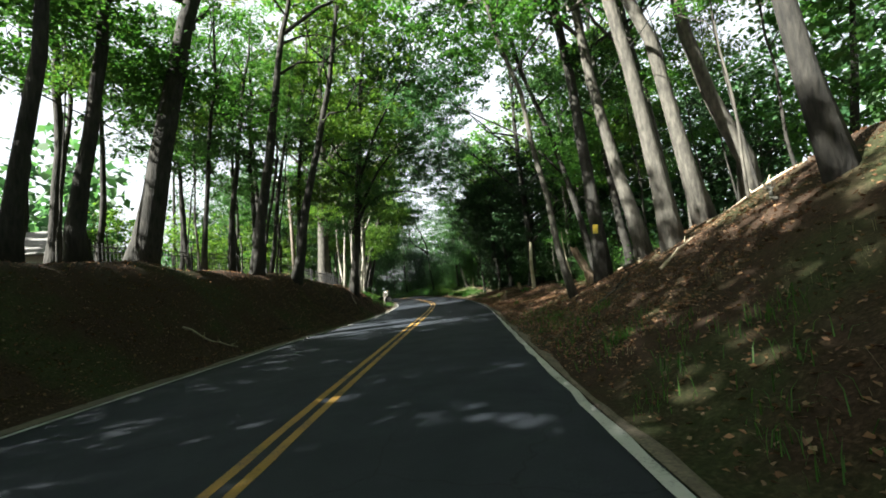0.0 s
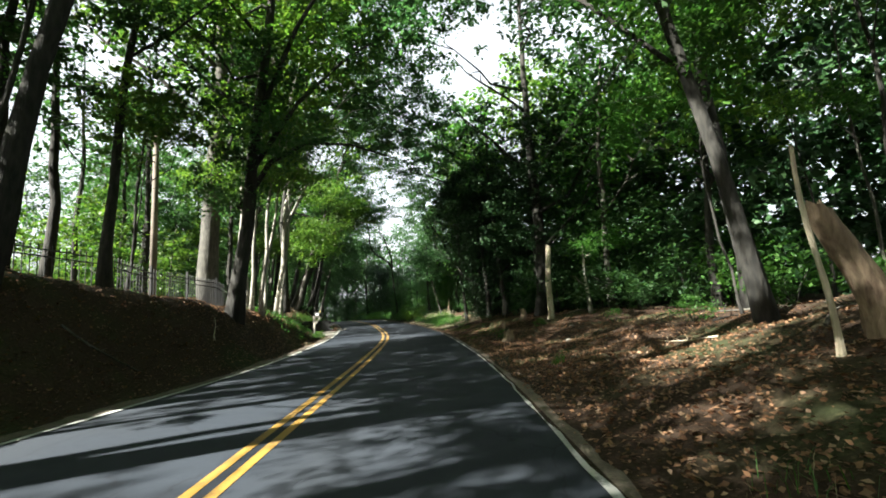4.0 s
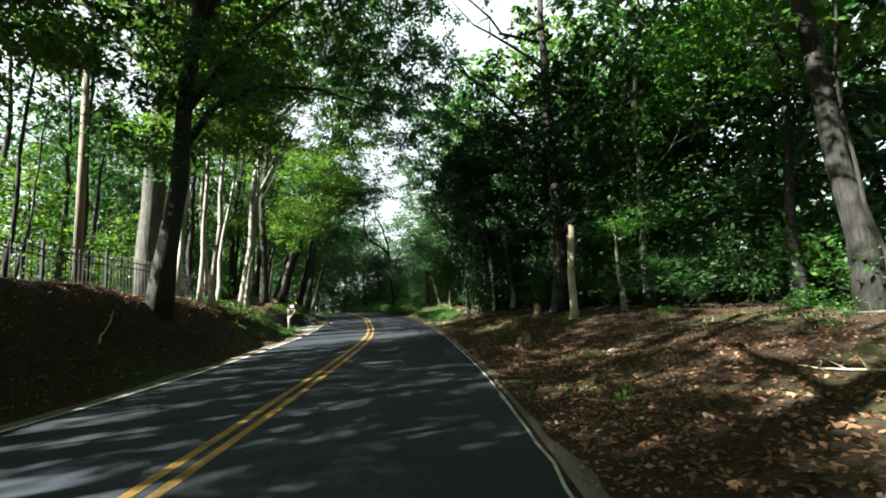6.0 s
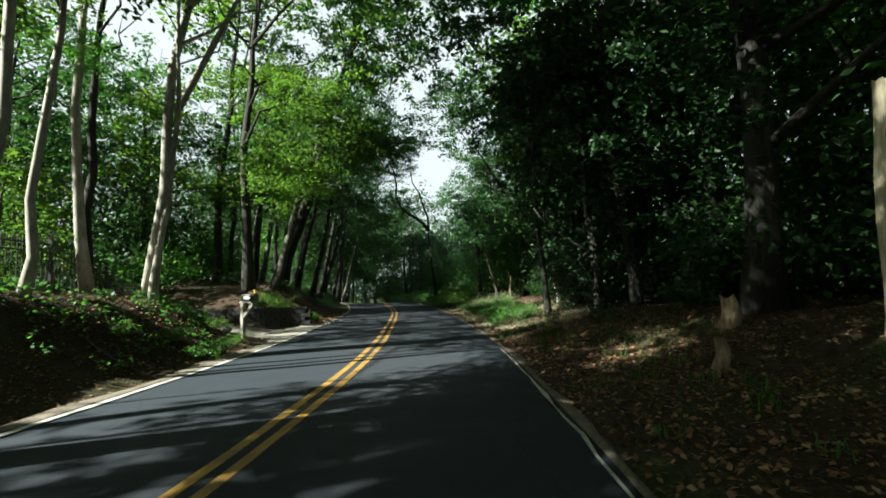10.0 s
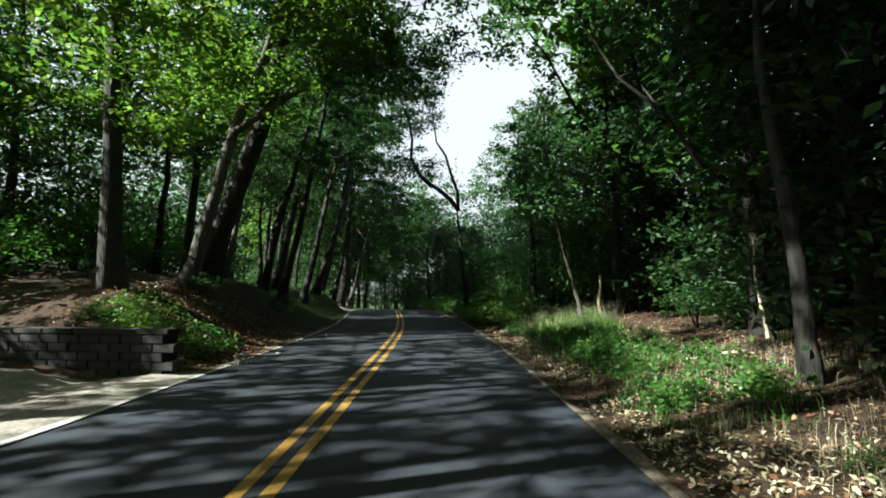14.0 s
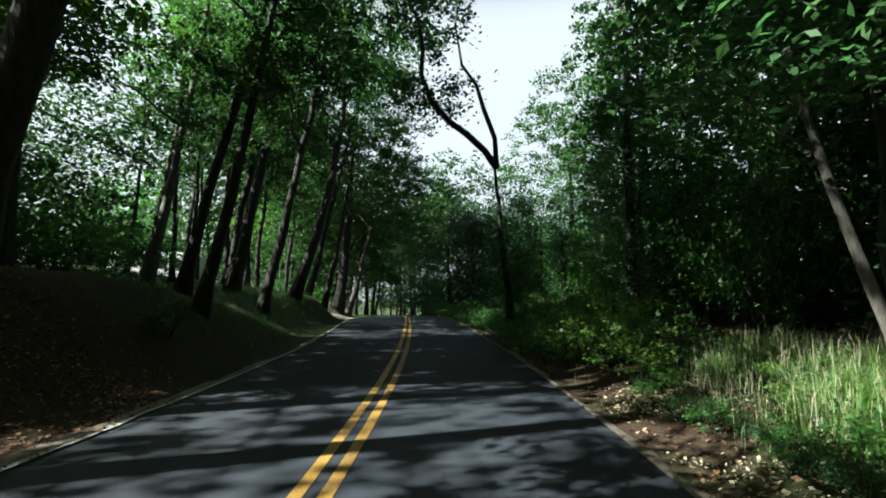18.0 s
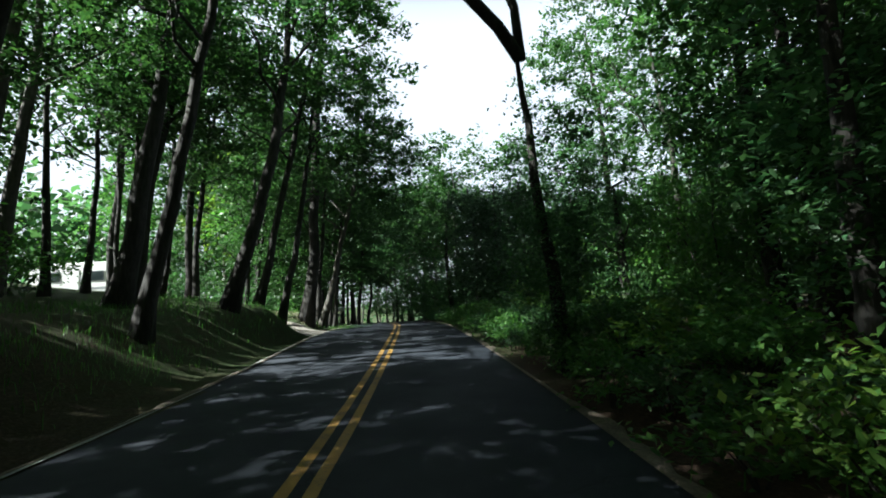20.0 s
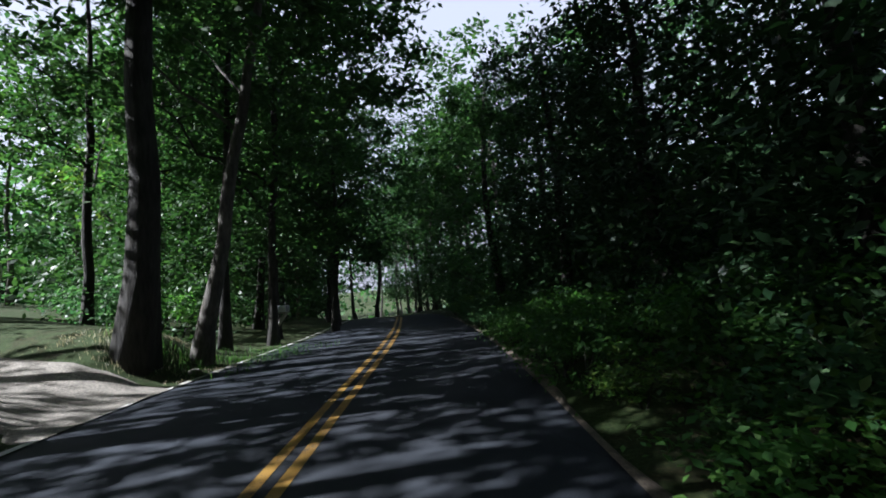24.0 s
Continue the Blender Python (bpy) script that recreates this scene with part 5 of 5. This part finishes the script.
def pale_litter():
    """Bleached leaves and torn straw where the sun reaches the verge."""
    rng = np.random.default_rng(35)
    n = 11000
    y = rng.uniform(35.2, 48.5, n)
    x = cx(y) + right_edge(y) + 0.2 + rng.gamma(1.8, 0.75, n)
    keep = np.sin(x * 2.1 + y * 1.3) + np.sin(y * 2.7 - x) + rng.normal(0, 0.6, n) > -0.2
    x, y = x[keep], y[keep]
    z = np.array([lift(a, b) for a, b in zip(x, y)]) + rng.uniform(0.005, 0.05, len(x))
    return leaf_mesh("pale_litter", np.stack([x, y, z], 1), rng.uniform(0.025, 0.07, len(x)), rng, STRAW, 0.65, 0.5)


tagged(new("pale_litter", pale_litter()), "bleached dry leaves and straw on the sunny verge", "leaf litter", kind="stuff")
tagged(new("leaf_litter", litter()), "brown fallen leaves strewn over the banks", "leaf litter", kind="stuff")


def ground_cover():
    """Broad-leaved herbs low on the sunny verge."""
    rng = np.random.default_rng(44)
    pts = []
    for x0, x1, y0, y1, m in ((1.9, 3.7, 37.8, 41.4, 80), (1.6, 2.9, 41.0, 48.0, 130), (-6.6, -4.2, 28.5, 33.6, 60), (-8.0, -5.4, 40.3, 43.0, 70)):
        c = np.stack([rng.uniform(x0, x1, m), rng.uniform(y0, y1, m)], 1)
        q = np.repeat(c, 22, 0) + rng.normal(0, 0.13, (m * 22, 2))
        z = np.array([lift(a, b) for a, b in q]) + rng.uniform(0.02, 0.24, len(q))
        pts.append(np.concatenate([q, z[:, None]], 1))
    p = np.concatenate(pts)
    return leaf_mesh("ground_cover", p, rng.uniform(0.05, 0.12, len(p)), rng, LEAF_FRESH, 0.6, 0.7)


tagged(new("ground_cover", ground_cover()), "low broad-leaved green herbs on the verge", "ground cover", kind="stuff")


def fallen_branch(x, y, length, r, turn, seed, material, label):
    root = thing("fallen_branch", x, y, 0, label, "branch", "fallen branches")
    rng = np.random.default_rng(seed)
    tubes, ux, uy = Tubes(), math.cos(turn), math.sin(turn)
    line = []
    for k in range(7):
        u = k / 6 - 0.5
        px, py = ux * u * length + rng.normal(0, 0.04) * length * 0.3, uy * u * length + rng.normal(0, 0.04) * length * 0.3
        line.append(np.array((px, py, lift(x + px, y + py) + r * 0.7 + 0.02)))
    tubes.add(line, r * np.linspace(1, 0.35, 7), 7, 0.1, seed)
    for k in (2, 3, 4, 5):
        e = line[k] + np.array((rng.normal(0, 0.16), rng.normal(0, 0.16), rng.uniform(0.02, 0.2))) * length * 0.6
        tubes.add([line[k], (line[k] + e) / 2 + rng.normal(0, 0.02, 3), e], r * np.array((0.5, 0.35, 0.12)), 5, 0, seed + k)
    under("branch", tubes.mesh("branch", material), root)
    return root


for k, (x, y, l, r, a) in enumerate([(6.28, 5.6, 1.8, 0.035, 0.7), (5.71, 7.4, 1.5, 0.03, 0.9), (5.09, 6.4, 1.2, 0.03, 0.5), (7.04, 9.6, 1.7, 0.03, 1.2), (6.42, 8.6, 1.3, 0.025, 1.9), (8.15, 11.2, 2.4, 0.05, 0.2), (9.59, 14.6, 3.0, 0.05, 0.1),
                                     (6.06, 12.0, 1.5, 0.03, 2.4), (7.79, 15.2, 1.9, 0.03, 0.6), (6.61, 17.4, 1.3, 0.02, 2.0), (9.12, 19.4, 1.8, 0.03, 0.3), (10.43, 20.6, 2.2, 0.05, 2.6), (8.27, 29.4, 1.3, 0.03, 0.8), (6.58, 30.4, 1.1, 0.02, 1.3),
                                     (5.28, 37.2, 1.4, 0.02, 2.2), (3.55, 40.6, 1.3, 0.02, 2.4), (4.73, 43.0, 1.7, 0.025, 0.2), (6.38, 36.4, 1.6, 0.03, 0.4), (-5.49, 8.0, 1.5, 0.03, 1.0), (-5.03, 12.4, 1.2, 0.03, 1.4), (-4.79, 17.6, 1.3, 0.025, 0.8),
                                     (-4.66, 22.0, 1.2, 0.02, 2.0), (-4.62, 30.6, 1.5, 0.025, 2.8), (-4.23, 29.6, 1.4, 0.02, 0.3), (-8.47, 43.2, 1.6, 0.03, 1.9), (-6.47, 43.4, 1.2, 0.02, 0.5), (7.46, 4.2, 2.0, 0.04, 1.0), (8.69, 6.6, 2.2, 0.04, 2.2)]):
    fallen_branch(x, y, l, r, a, 300 + k, (DEADWOOD, BARK_DARK, BARK_GREY)[k % 3], ("bleached fallen branch on the leaves", "dark fallen branch on the leaves", "grey fallen branch on the leaves")[k % 3])


# ---- stumps, snags and the marker ----
def snag(name, x, y, high, dia, material, label, lean=(0, 0), seed=0, sides=11, category="tree stump", jag=0.25, taper=0.35):
    """A broken trunk with a splintered top."""
    rng = np.random.default_rng(seed)
    root = thing(name, x, y, lift(x, y), label, category)
    verts, faces, rings = [], [], 9
    for i in range(rings):
        u = i / (rings - 1)
        for k in range(sides):
            a = 2 * math.pi * k / sides
            r = dia / 2 * (1 - taper * u + 0.45 * math.exp(-u * 9)) * (1 + rng.uniform(-0.09, 0.09))
            z = -0.15 + (high + 0.15) * u + (rng.uniform(-jag, jag) * dia if i == rings - 1 else 0)
            verts.append((math.cos(a) * r + lean[0] * high * u + 0.03 * math.sin(u * 7 + seed), math.sin(a) * r + lean[1] * high * u, z))
    for i in range(rings - 1):
        for k in range(sides):
            a, b = i * sides + k, i * sides + (k + 1) % sides
            faces.append((a, b, b + sides, a + sides))
    verts.append((lean[0] * high, lean[1] * high, high - dia * 0.3))
    n = len(verts) - 1
    faces += [((rings - 1) * sides + k, (rings - 1) * sides + (k + 1) % sides, n) for k in range(sides)]
    under("trunk", mesh_of("trunk", verts, faces, material, False), root)
    return root


snag("snag", 6.9, 28.5, 3.3, 0.27, DEADWOOD, "tall bleached dead trunk standing bare", (0.03, 0), 1, category="dead tree", taper=0.2)
snag("stump", 4.25, 24.3, 0.36, 0.46, ROTTEN, "low broken stump in the leaves", (0.02, 0), 2)
snag("stump", 4.8, 28.6, 0.4, 0.22, ROTTEN, "small broken stump in the shade", (0, 0), 3)
snag("stump", 6.2, 31.1, 0.55, 0.4, ROTTEN, "broken stump with a pale torn face", (0.1, 0), 4)
broken = snag("stump", 6.75, 13.4, 1.45, 0.42, ROTTEN, "rotten leaning stump with peeling bark", (-0.42, 0.1), 5, category="tree stump")
snag("snag", 5.85, 13.2, 2.3, 0.07, DEADWOOD, "thin bleached dead sapling", (-0.1, 0), 6, 7, "dead tree")
snag("snag", 4.75, 41.0, 1.7, 0.05, DEADWOOD, "thin pale dead stem at the shaded verge", (-0.08, 0), 7, 6, "dead tree")
snag("snag", 3.3, 47.4, 1.3, 0.09, DEADWOOD, "short pale dead stem behind the weeds", (0.02, 0), 8, 6, "dead tree")

marker = boxed(-0.09, -0.012, -0.165, 0.09, 0.0, 0.165, bevel=0.004)
marker_root = thing("yellow_marker", 6.05, 12.0, 2.9, "yellow metal marker nailed to a thick dark trunk", "sign")
marker_root.matrix_world = pose(6.57, 12.0, 2.85, -8, 6, -14)
part("plate", marker, YELLOW_SIGN, marker_root)
for dz in (-0.13, 0.13):
    bm = bmesh.new()
    bmesh.ops.create_cone(bm, cap_ends=True, segments=8, radius1=0.012, radius2=0.008, depth=0.02, matrix=pose(0, -0.018, dz, 90))
    part("nail", bm, GALVANISED, marker_root)


# ---- fence, gate, wall ----
FENCE = [(-11.25, 11), (-9.39, 17), (-7.86, 22), (-7.36, 28), (-8.51, 34), (-9.32, 36.2)]
fence_root = thing("fence", FENCE[0][0], FENCE[0][1], 0, "black painted steel picket fence along the bank top", "fence")
picket = bpy.data.meshes.new("picket")
bm = boxed(-0.009, -0.009, 0.02, 0.009, 0.009, 1.3)
bmesh.ops.create_cone(bm, cap_ends=False, segments=4, radius1=0.013, radius2=0.0, depth=0.06, matrix=pose(0, 0, 1.33, 0, 0, 45))
bm.to_mesh(picket)
bm.free()
picket.materials.append(STEEL_BLACK)
post_mesh = bpy.data.meshes.new("post")
bm = boxed(-0.03, -0.03, -0.3, 0.03, 0.03, 1.42)
box(bm, -0.038, -0.038, 1.42, 0.038, 0.038, 1.45, bevel=0.006)
bm.to_mesh(post_mesh)
bm.free()
post_mesh.materials.append(STEEL_BLACK)
inv = fence_root.matrix_world.inverted()
for (x0, y0), (x1, y1) in zip(FENCE, FENCE[1:]):
    run = math.hypot(x1 - x0, y1 - y0)
    bays = max(1, round(run / 2.3))
    for b in range(bays):
        ends = []
        for u in (b / bays, (b + 1) / bays):
            px, py = x0 + (x1 - x0) * u, y0 + (y1 - y0) * u
            ends.append(Vector((px, py, lift(px, py) - 0.05)))
        p, q = ends
        turn = math.degrees(math.atan2(q.y - p.y, q.x - p.x))
        under("post", post_mesh, fence_root, inv @ pose(*p, 0, 0, turn))
        tubes = Tubes()
        for h in (0.16, 1.02, 1.2):
            tubes = Tubes()
            off = Vector((*fence_root.location,))
            tubes.add([p - off + Vector((0, 0, h)), q - off + Vector((0, 0, h))], (0.02, 0.02), 4)
            under("rail", tubes.mesh("rail", STEEL_BLACK), fence_root)
        n = 15
        for k in range(1, n):
            c = p.lerp(q, k / n)
            under("picket", picket, fence_root, inv @ pose(*c, 0, 0, turn))

gate = thing("gate", -9.9, 36.5, lift(-9.52, 36.5), "black iron gate standing open beside the driveway", "gate")
gate.matrix_world = pose(-9.02, 36.6, lift(-9.02, 36.6), 0, 0, 118)
for x in (0, 1.9):
    under("gate_post", post_mesh, gate, pose(x, 0, 0))
for h in (0.15, 0.7, 1.25):
    part("rail", boxed(0.03, -0.015, h, 1.87, 0.015, h + 0.03), STEEL_BLACK, gate)
for k in range(13):
    under("picket", picket, gate, pose(0.13 + k * 0.136, 0, 0))

wall = tagged(new("retaining_wall"), "low dark block retaining wall beside the driveway", "wall", kind="structure")
block_mesh = bpy.data.meshes.new("block")
bm = boxed(-0.197, -0.13, 0.0, 0.197, 0.13, 0.142, bevel=0.012)
bm.to_mesh(block_mesh)
bm.free()
block_mesh.materials.append(BLOCK)
cap_mesh = bpy.data.meshes.new("cap_block")
bm = boxed(-0.297, -0.16, 0.0, 0.297, 0.16, 0.09, bevel=0.014)
bm.to_mesh(cap_mesh)
bm.free()
cap_mesh.materials.append(BLOCK)
part("wall_core", boxed(-13.5, 39.7, -0.2, -5.1, 39.9, 0.66), BLOCK, wall)
for row in range(5):
    for k in range(21):
        x = -13.3 + k * 0.4 + (0.2 if row % 2 else 0)
        under("block", block_mesh, wall, pose(x, 39.7 + rng_w.uniform(-0.012, 0.012), -0.06 + row * 0.146, 0, 0, rng_w.uniform(-1.5, 1.5)))
for k in range(14):
    under("cap_block", cap_mesh, wall, pose(-13.15 + k * 0.602, 39.72, 0.672 + rng_w.uniform(-0.004, 0.004), 0, rng_w.uniform(-0.6, 0.6), rng_w.uniform(-1, 1)))


# ---- mailboxes, poles, cables ----
def mailbox(x, y, turn, label, dark):
    root = thing("mailbox", x, y, lift(x, y), label, "mailbox", "mailboxes")
    root.matrix_world = pose(x, y, lift(x, y), 0, 0, turn)
    part("post", boxed(-0.05, -0.05, -0.3, 0.05, 0.05, 0.98, bevel=0.006), POST_WOOD, root)
    bm = boxed(-0.045, -0.045, 0.0, 0.045, 0.045, 0.55, bevel=0.005)
    part("brace", bm, POST_WOOD, root, m=pose(0.03, 0, 0.6, 0, 45, 0))
    part("arm", boxed(-0.08, -0.06, 0.98, 0.52, 0.06, 1.03, bevel=0.006), POST_WOOD, root)
    bm = bmesh.new()
    prof = [(-0.085, 0), (0.085, 0)] + [(0.085 * math.cos(a), 0.12 + 0.085 * math.sin(a)) for a in np.linspace(0, math.pi, 9)]
    rings = [[bm.verts.new((x0, p, q)) for p, q in prof] for x0 in (0.02, 0.5)]
    for k in range(len(prof)):
        bm.faces.new((rings[0][k], rings[0][(k + 1) % len(prof)], rings[1][(k + 1) % len(prof)], rings[1][k]))
    bm.faces.new(rings[0][::-1])
    bm.faces.new(rings[1])
    bmesh.ops.recalc_face_normals(bm, faces=bm.faces)
    shell = part("shell", bm, STEEL_BLACK if dark else TRAILER_WHITE, root, m=pose(0, 0, 1.035))
    part("door", boxed(0.502, -0.082, 0.01, 0.512, 0.082, 0.19, bevel=0.004), GALVANISED, shell)
    part("flag", boxed(0.3, 0.088, 0.1, 0.33, 0.094, 0.3, bevel=0.002), YELLOW_SIGN if dark else STEEL_BLACK, shell)
    part("number_bar", boxed(0.12, -0.091, 0.06, 0.34, -0.0865, 0.12), TRAILER_WHITE, shell)
    return root


mailbox(-4.86, 34.5, -20, "dark metal mailbox on a braced grey wooden post", True)
mailbox(-14.5, 75.1, -10, "pale metal mailbox on a weathered wooden post", False)


def pole(x, y, high):
    root = thing("utility_pole", x, y, lift(x, y), "tall weathered wooden utility pole", "utility pole", "utility poles")
    t = Tubes().add([(0, 0, -0.4), (0.02, 0, high * 0.5), (0, 0, high)], (0.15, 0.13, 0.1), 12, 0.02, 4)
    under("pole", t.mesh("pole", POLE_WOOD), root)
    part("crossarm", boxed(-0.9, -0.06, high - 0.6, 0.9, 0.06, high - 0.48, bevel=0.008), POLE_WOOD, root)
    for k in (-0.8, 0.8):
        bm = bmesh.new()
        bmesh.ops.create_cone(bm, cap_ends=True, segments=10, radius1=0.05, radius2=0.03, depth=0.14, matrix=pose(k, 0, high - 0.41))
        part("insulator", bm, GALVANISED, root)
    return lift(x, y) + high


def cable(points, sag, r=0.014, label="black overhead cable sagging between poles"):
    root = thing("overhead_cable", *points[0], label, "cable", "overhead cables")
    o, t = Vector(points[0]), Tubes()
    line = []
    for p, q in zip(points, points[1:]):
        for k in range(12):
            u = k / 12
            line.append(Vector(p).lerp(Vector(q), u) - o - Vector((0, 0, sag * 4 * u * (1 - u))))
    line.append(Vector(points[-1]) - o)
    t.add(line, [r] * len(line), 5)
    under("wire", t.mesh("wire", WIRE), root)


POLES = [(-9.57, -18), (-10.35, 28.6), (-22.07, 88), (-46, 125)]
tops = [pole(x, y, h) for (x, y), h in zip(POLES, (8.8, 9.2, 9.0, 9.0))]
cable([(x - 0.8, y, z - 0.33) for (x, y), z in zip(POLES, tops)], 0.7)
cable([(x + 0.8, y, z - 0.33) for (x, y), z in zip(POLES, tops)], 0.75)
cable([(x, y - 0.1, z - 2.4) for (x, y), z in zip(POLES, tops)], 0.8, 0.025, "thick black telephone cable strung below the wires")
cable([(6.94, -15, 8.2), (6.98, 30, 7.6), (4.46, 60, 8.0), (-0.8, 100, 8.4)], 0.3, 0.012, "thin black cable strung through the roadside trees")
cable([(7.24, -15, 8.5), (7.28, 30, 8.0), (4.76, 60, 8.4), (-0.5, 100, 8.8)], 0.3, 0.012, "thin black cable strung through the roadside trees")


# ---- camper trailer, house ----
def camper():
    z = lift(-31.9, 74.0)
    root = thing("camper_trailer", -31.9, 74.0, z, "white camper trailer parked on the grass behind the trees", "trailer")
    root.matrix_world = pose(-31.9, 74.0, z, 0, 0, 15)
    prof = [(-3.4, 0.55), (-3.5, 0.9), (-3.45, 2.5), (-3.2, 2.85), (3.0, 2.85), (3.35, 2.6), (3.75, 1.5), (3.6, 0.75), (3.3, 0.55)]
    bm = bmesh.new()
    rings = [[bm.verts.new((p, y, q)) for p, q in prof] for y in (-1.2, 1.2)]
    for k in range(len(prof)):
        bm.faces.new((rings[0][k], rings[0][(k + 1) % len(prof)], rings[1][(k + 1) % len(prof)], rings[1][k]))
    bm.faces.new(rings[0][::-1])
    bm.faces.new(rings[1])
    bmesh.ops.recalc_face_normals(bm, faces=bm.faces)
    bmesh.ops.bevel(bm, geom=list(bm.edges), offset=0.07, segments=3, affect="EDGES")
    body = part("body", bm, TRAILER_WHITE, root)
    part("stripe", boxed(-3.4, -1.212, 1.0, 3.5, -1.203, 1.16), TRAILER_GREY, body, "grey side stripe")
    for x0, x1 in ((-2.6, -1.5), (0.2, 1.3), (2.0, 2.6)):
        w = part("window", boxed(x0 - 0.05, -1.23, 1.55, x1 + 0.05, -1.2, 2.25, bevel=0.01), TRAILER_GREY, root, "dark trailer window")
        part("pane", boxed(x0, -1.238, 1.6, x1, -1.231, 2.2), GLASS, w)
    door = part("door", boxed(-0.95, -1.235, 0.65, -0.25, -1.2, 2.4, bevel=0.01), TRAILER_WHITE, root)
    part("handle", boxed(-0.38, -1.26, 1.45, -0.32, -1.236, 1.55, bevel=0.004), GALVANISED, door)
    part("chassis", boxed(-3.3, -1.0, 0.4, 3.9, 1.0, 0.54, bevel=0.01), STEEL_BLACK, root)
    part("hitch", boxed(3.9, -0.08, 0.42, 4.9, 0.08, 0.52, bevel=0.01), STEEL_BLACK, root)
    part("jack", boxed(4.6, -0.04, -0.05, 4.68, 0.04, 0.42, bevel=0.005), GALVANISED, root)
    part("roof_vent", boxed(-0.6, -0.3, 2.86, 0.1, 0.3, 3.05, bevel=0.03), TRAILER_GREY, root)
    part("storage_hatch", boxed(2.1, -1.225, 0.7, 3.0, -1.203, 1.0, bevel=0.005), TRAILER_GREY, root, "grey storage hatch")
    for x in (-0.75, 0.15):
        for y in (-1.02, 1.02):
            bm = bmesh.new()
            bmesh.ops.create_cone(bm, cap_ends=True, segments=24, radius1=0.34, radius2=0.34, depth=0.2, matrix=pose(x, y, 0.34, 90))
            bmesh.ops.bevel(bm, geom=[e for e in bm.edges if len(e.link_faces) == 2 and e.calc_face_angle(0) > 1], offset=0.04, segments=2, affect="EDGES")
            tyre = part("wheel", bm, RUBBER, root, "black trailer wheel")
            bm = bmesh.new()
            bmesh.ops.create_cone(bm, cap_ends=True, segments=20, radius1=0.19, radius2=0.16, depth=0.03, matrix=pose(x, y + (-0.115 if y < 0 else 0.115), 0.34, 90 if y < 0 else -90))
            part("rim", bm, TRAILER_WHITE, tyre)


camper()


def house():
    x, y = -26.0, 20.5
    z = lift(x, y)
    root = thing("house", x, y, z, "single-storey house with a grey shingle roof behind the trees", "house")
    root.matrix_world = pose(x, y, z, 0, 0, 20)
    bm = boxed(-5.5, -4.0, -0.3, 5.5, 4.0, 2.55)
    for v in [bm.verts.new((s, 0, 4.15)) for s in (-5.5, 5.5)]:
        pass
    part("wall", bm, SIDING, root)
    for sx in (-5.5, 5.5):
        bm = bmesh.new()
        f = bm.faces.new([bm.verts.new(c) for c in ((sx, -4.0, 2.55), (sx, 4.0, 2.55), (sx, 0, 4.25))])
        bmesh.ops.extrude_face_region(bm, geom=[f])
        for v in list(bm.verts)[3:]:
            v.co.x *= 0.96
        bmesh.ops.recalc_face_normals(bm, faces=bm.faces)
        part("gable", bm, SIDING, root)
    for s in (-1, 1):
        bm = boxed(-5.9, 0, -0.06, 5.9, 4.75, 0.08, bevel=0.01)
        part("roof", bm, SHINGLE, root, m=pose(0, 0, 4.36, -23 if s > 0 else 23, 0, 0) if s > 0 else pose(0, 0, 4.36, 23, 0, 0) @ Matrix.Scale(-1, 4, (0, 1, 0)))
    part("chimney", boxed(1.5, 0.6, 3.3, 2.2, 1.3, 5.2, bevel=0.02), BLOCK, root)
    for px in (-3.6, 0.4, 3.4):
        w = part("window", boxed(px - 0.6, -4.06, 0.9, px + 0.6, -3.99, 2.1, bevel=0.01), TRAILER_WHITE, root)
        part("pane", boxed(px - 0.53, -4.075, 0.97, px + 0.53, -4.062, 2.03), GLASS, w)
    d = part("door", boxed(-1.7, -4.05, -0.05, -0.8, -3.99, 2.05, bevel=0.01), TRAILER_GREY, root)
    part("handle", boxed(-0.95, -4.1, 0.95, -0.88, -4.052, 1.05, bevel=0.005), GALVANISED, d)


house()


# ---- stones by the road ----
for k, (x, y, r) in enumerate([(-4.65, 41.0, 0.17), (-4.96, 41.6, 0.13), (-4.56, 42.4, 0.1), (-5.61, 35.0, 0.12), (5.64, 22.0, 0.07), (4.63, 21.0, 0.06), (6.58, 24.6, 0.08), (-12.73, 69.8, 0.12)]):
    bm = bmesh.new()
    bmesh.ops.create_icosphere(bm, subdivisions=3, radius=r)
    for v in bm.verts:
        n = noise.noise(v.co * (2.2 / r) + Vector((k * 3.1, 0, 0)))
        v.co = Vector((v.co.x * 1.25, v.co.y, v.co.z * 0.7)) * (1 + 0.28 * n)
    me = bpy.data.meshes.new("stone")
    bm.to_mesh(me)
    bm.free()
    me.materials.append(GRAVEL)
    st = tagged(new("stone", me), "pale rough stone half sunk in the verge", "stone", "verge stones")
    st.matrix_world = pose(x, y, lift(x, y) + r * 0.25, 0, 0, k * 50)
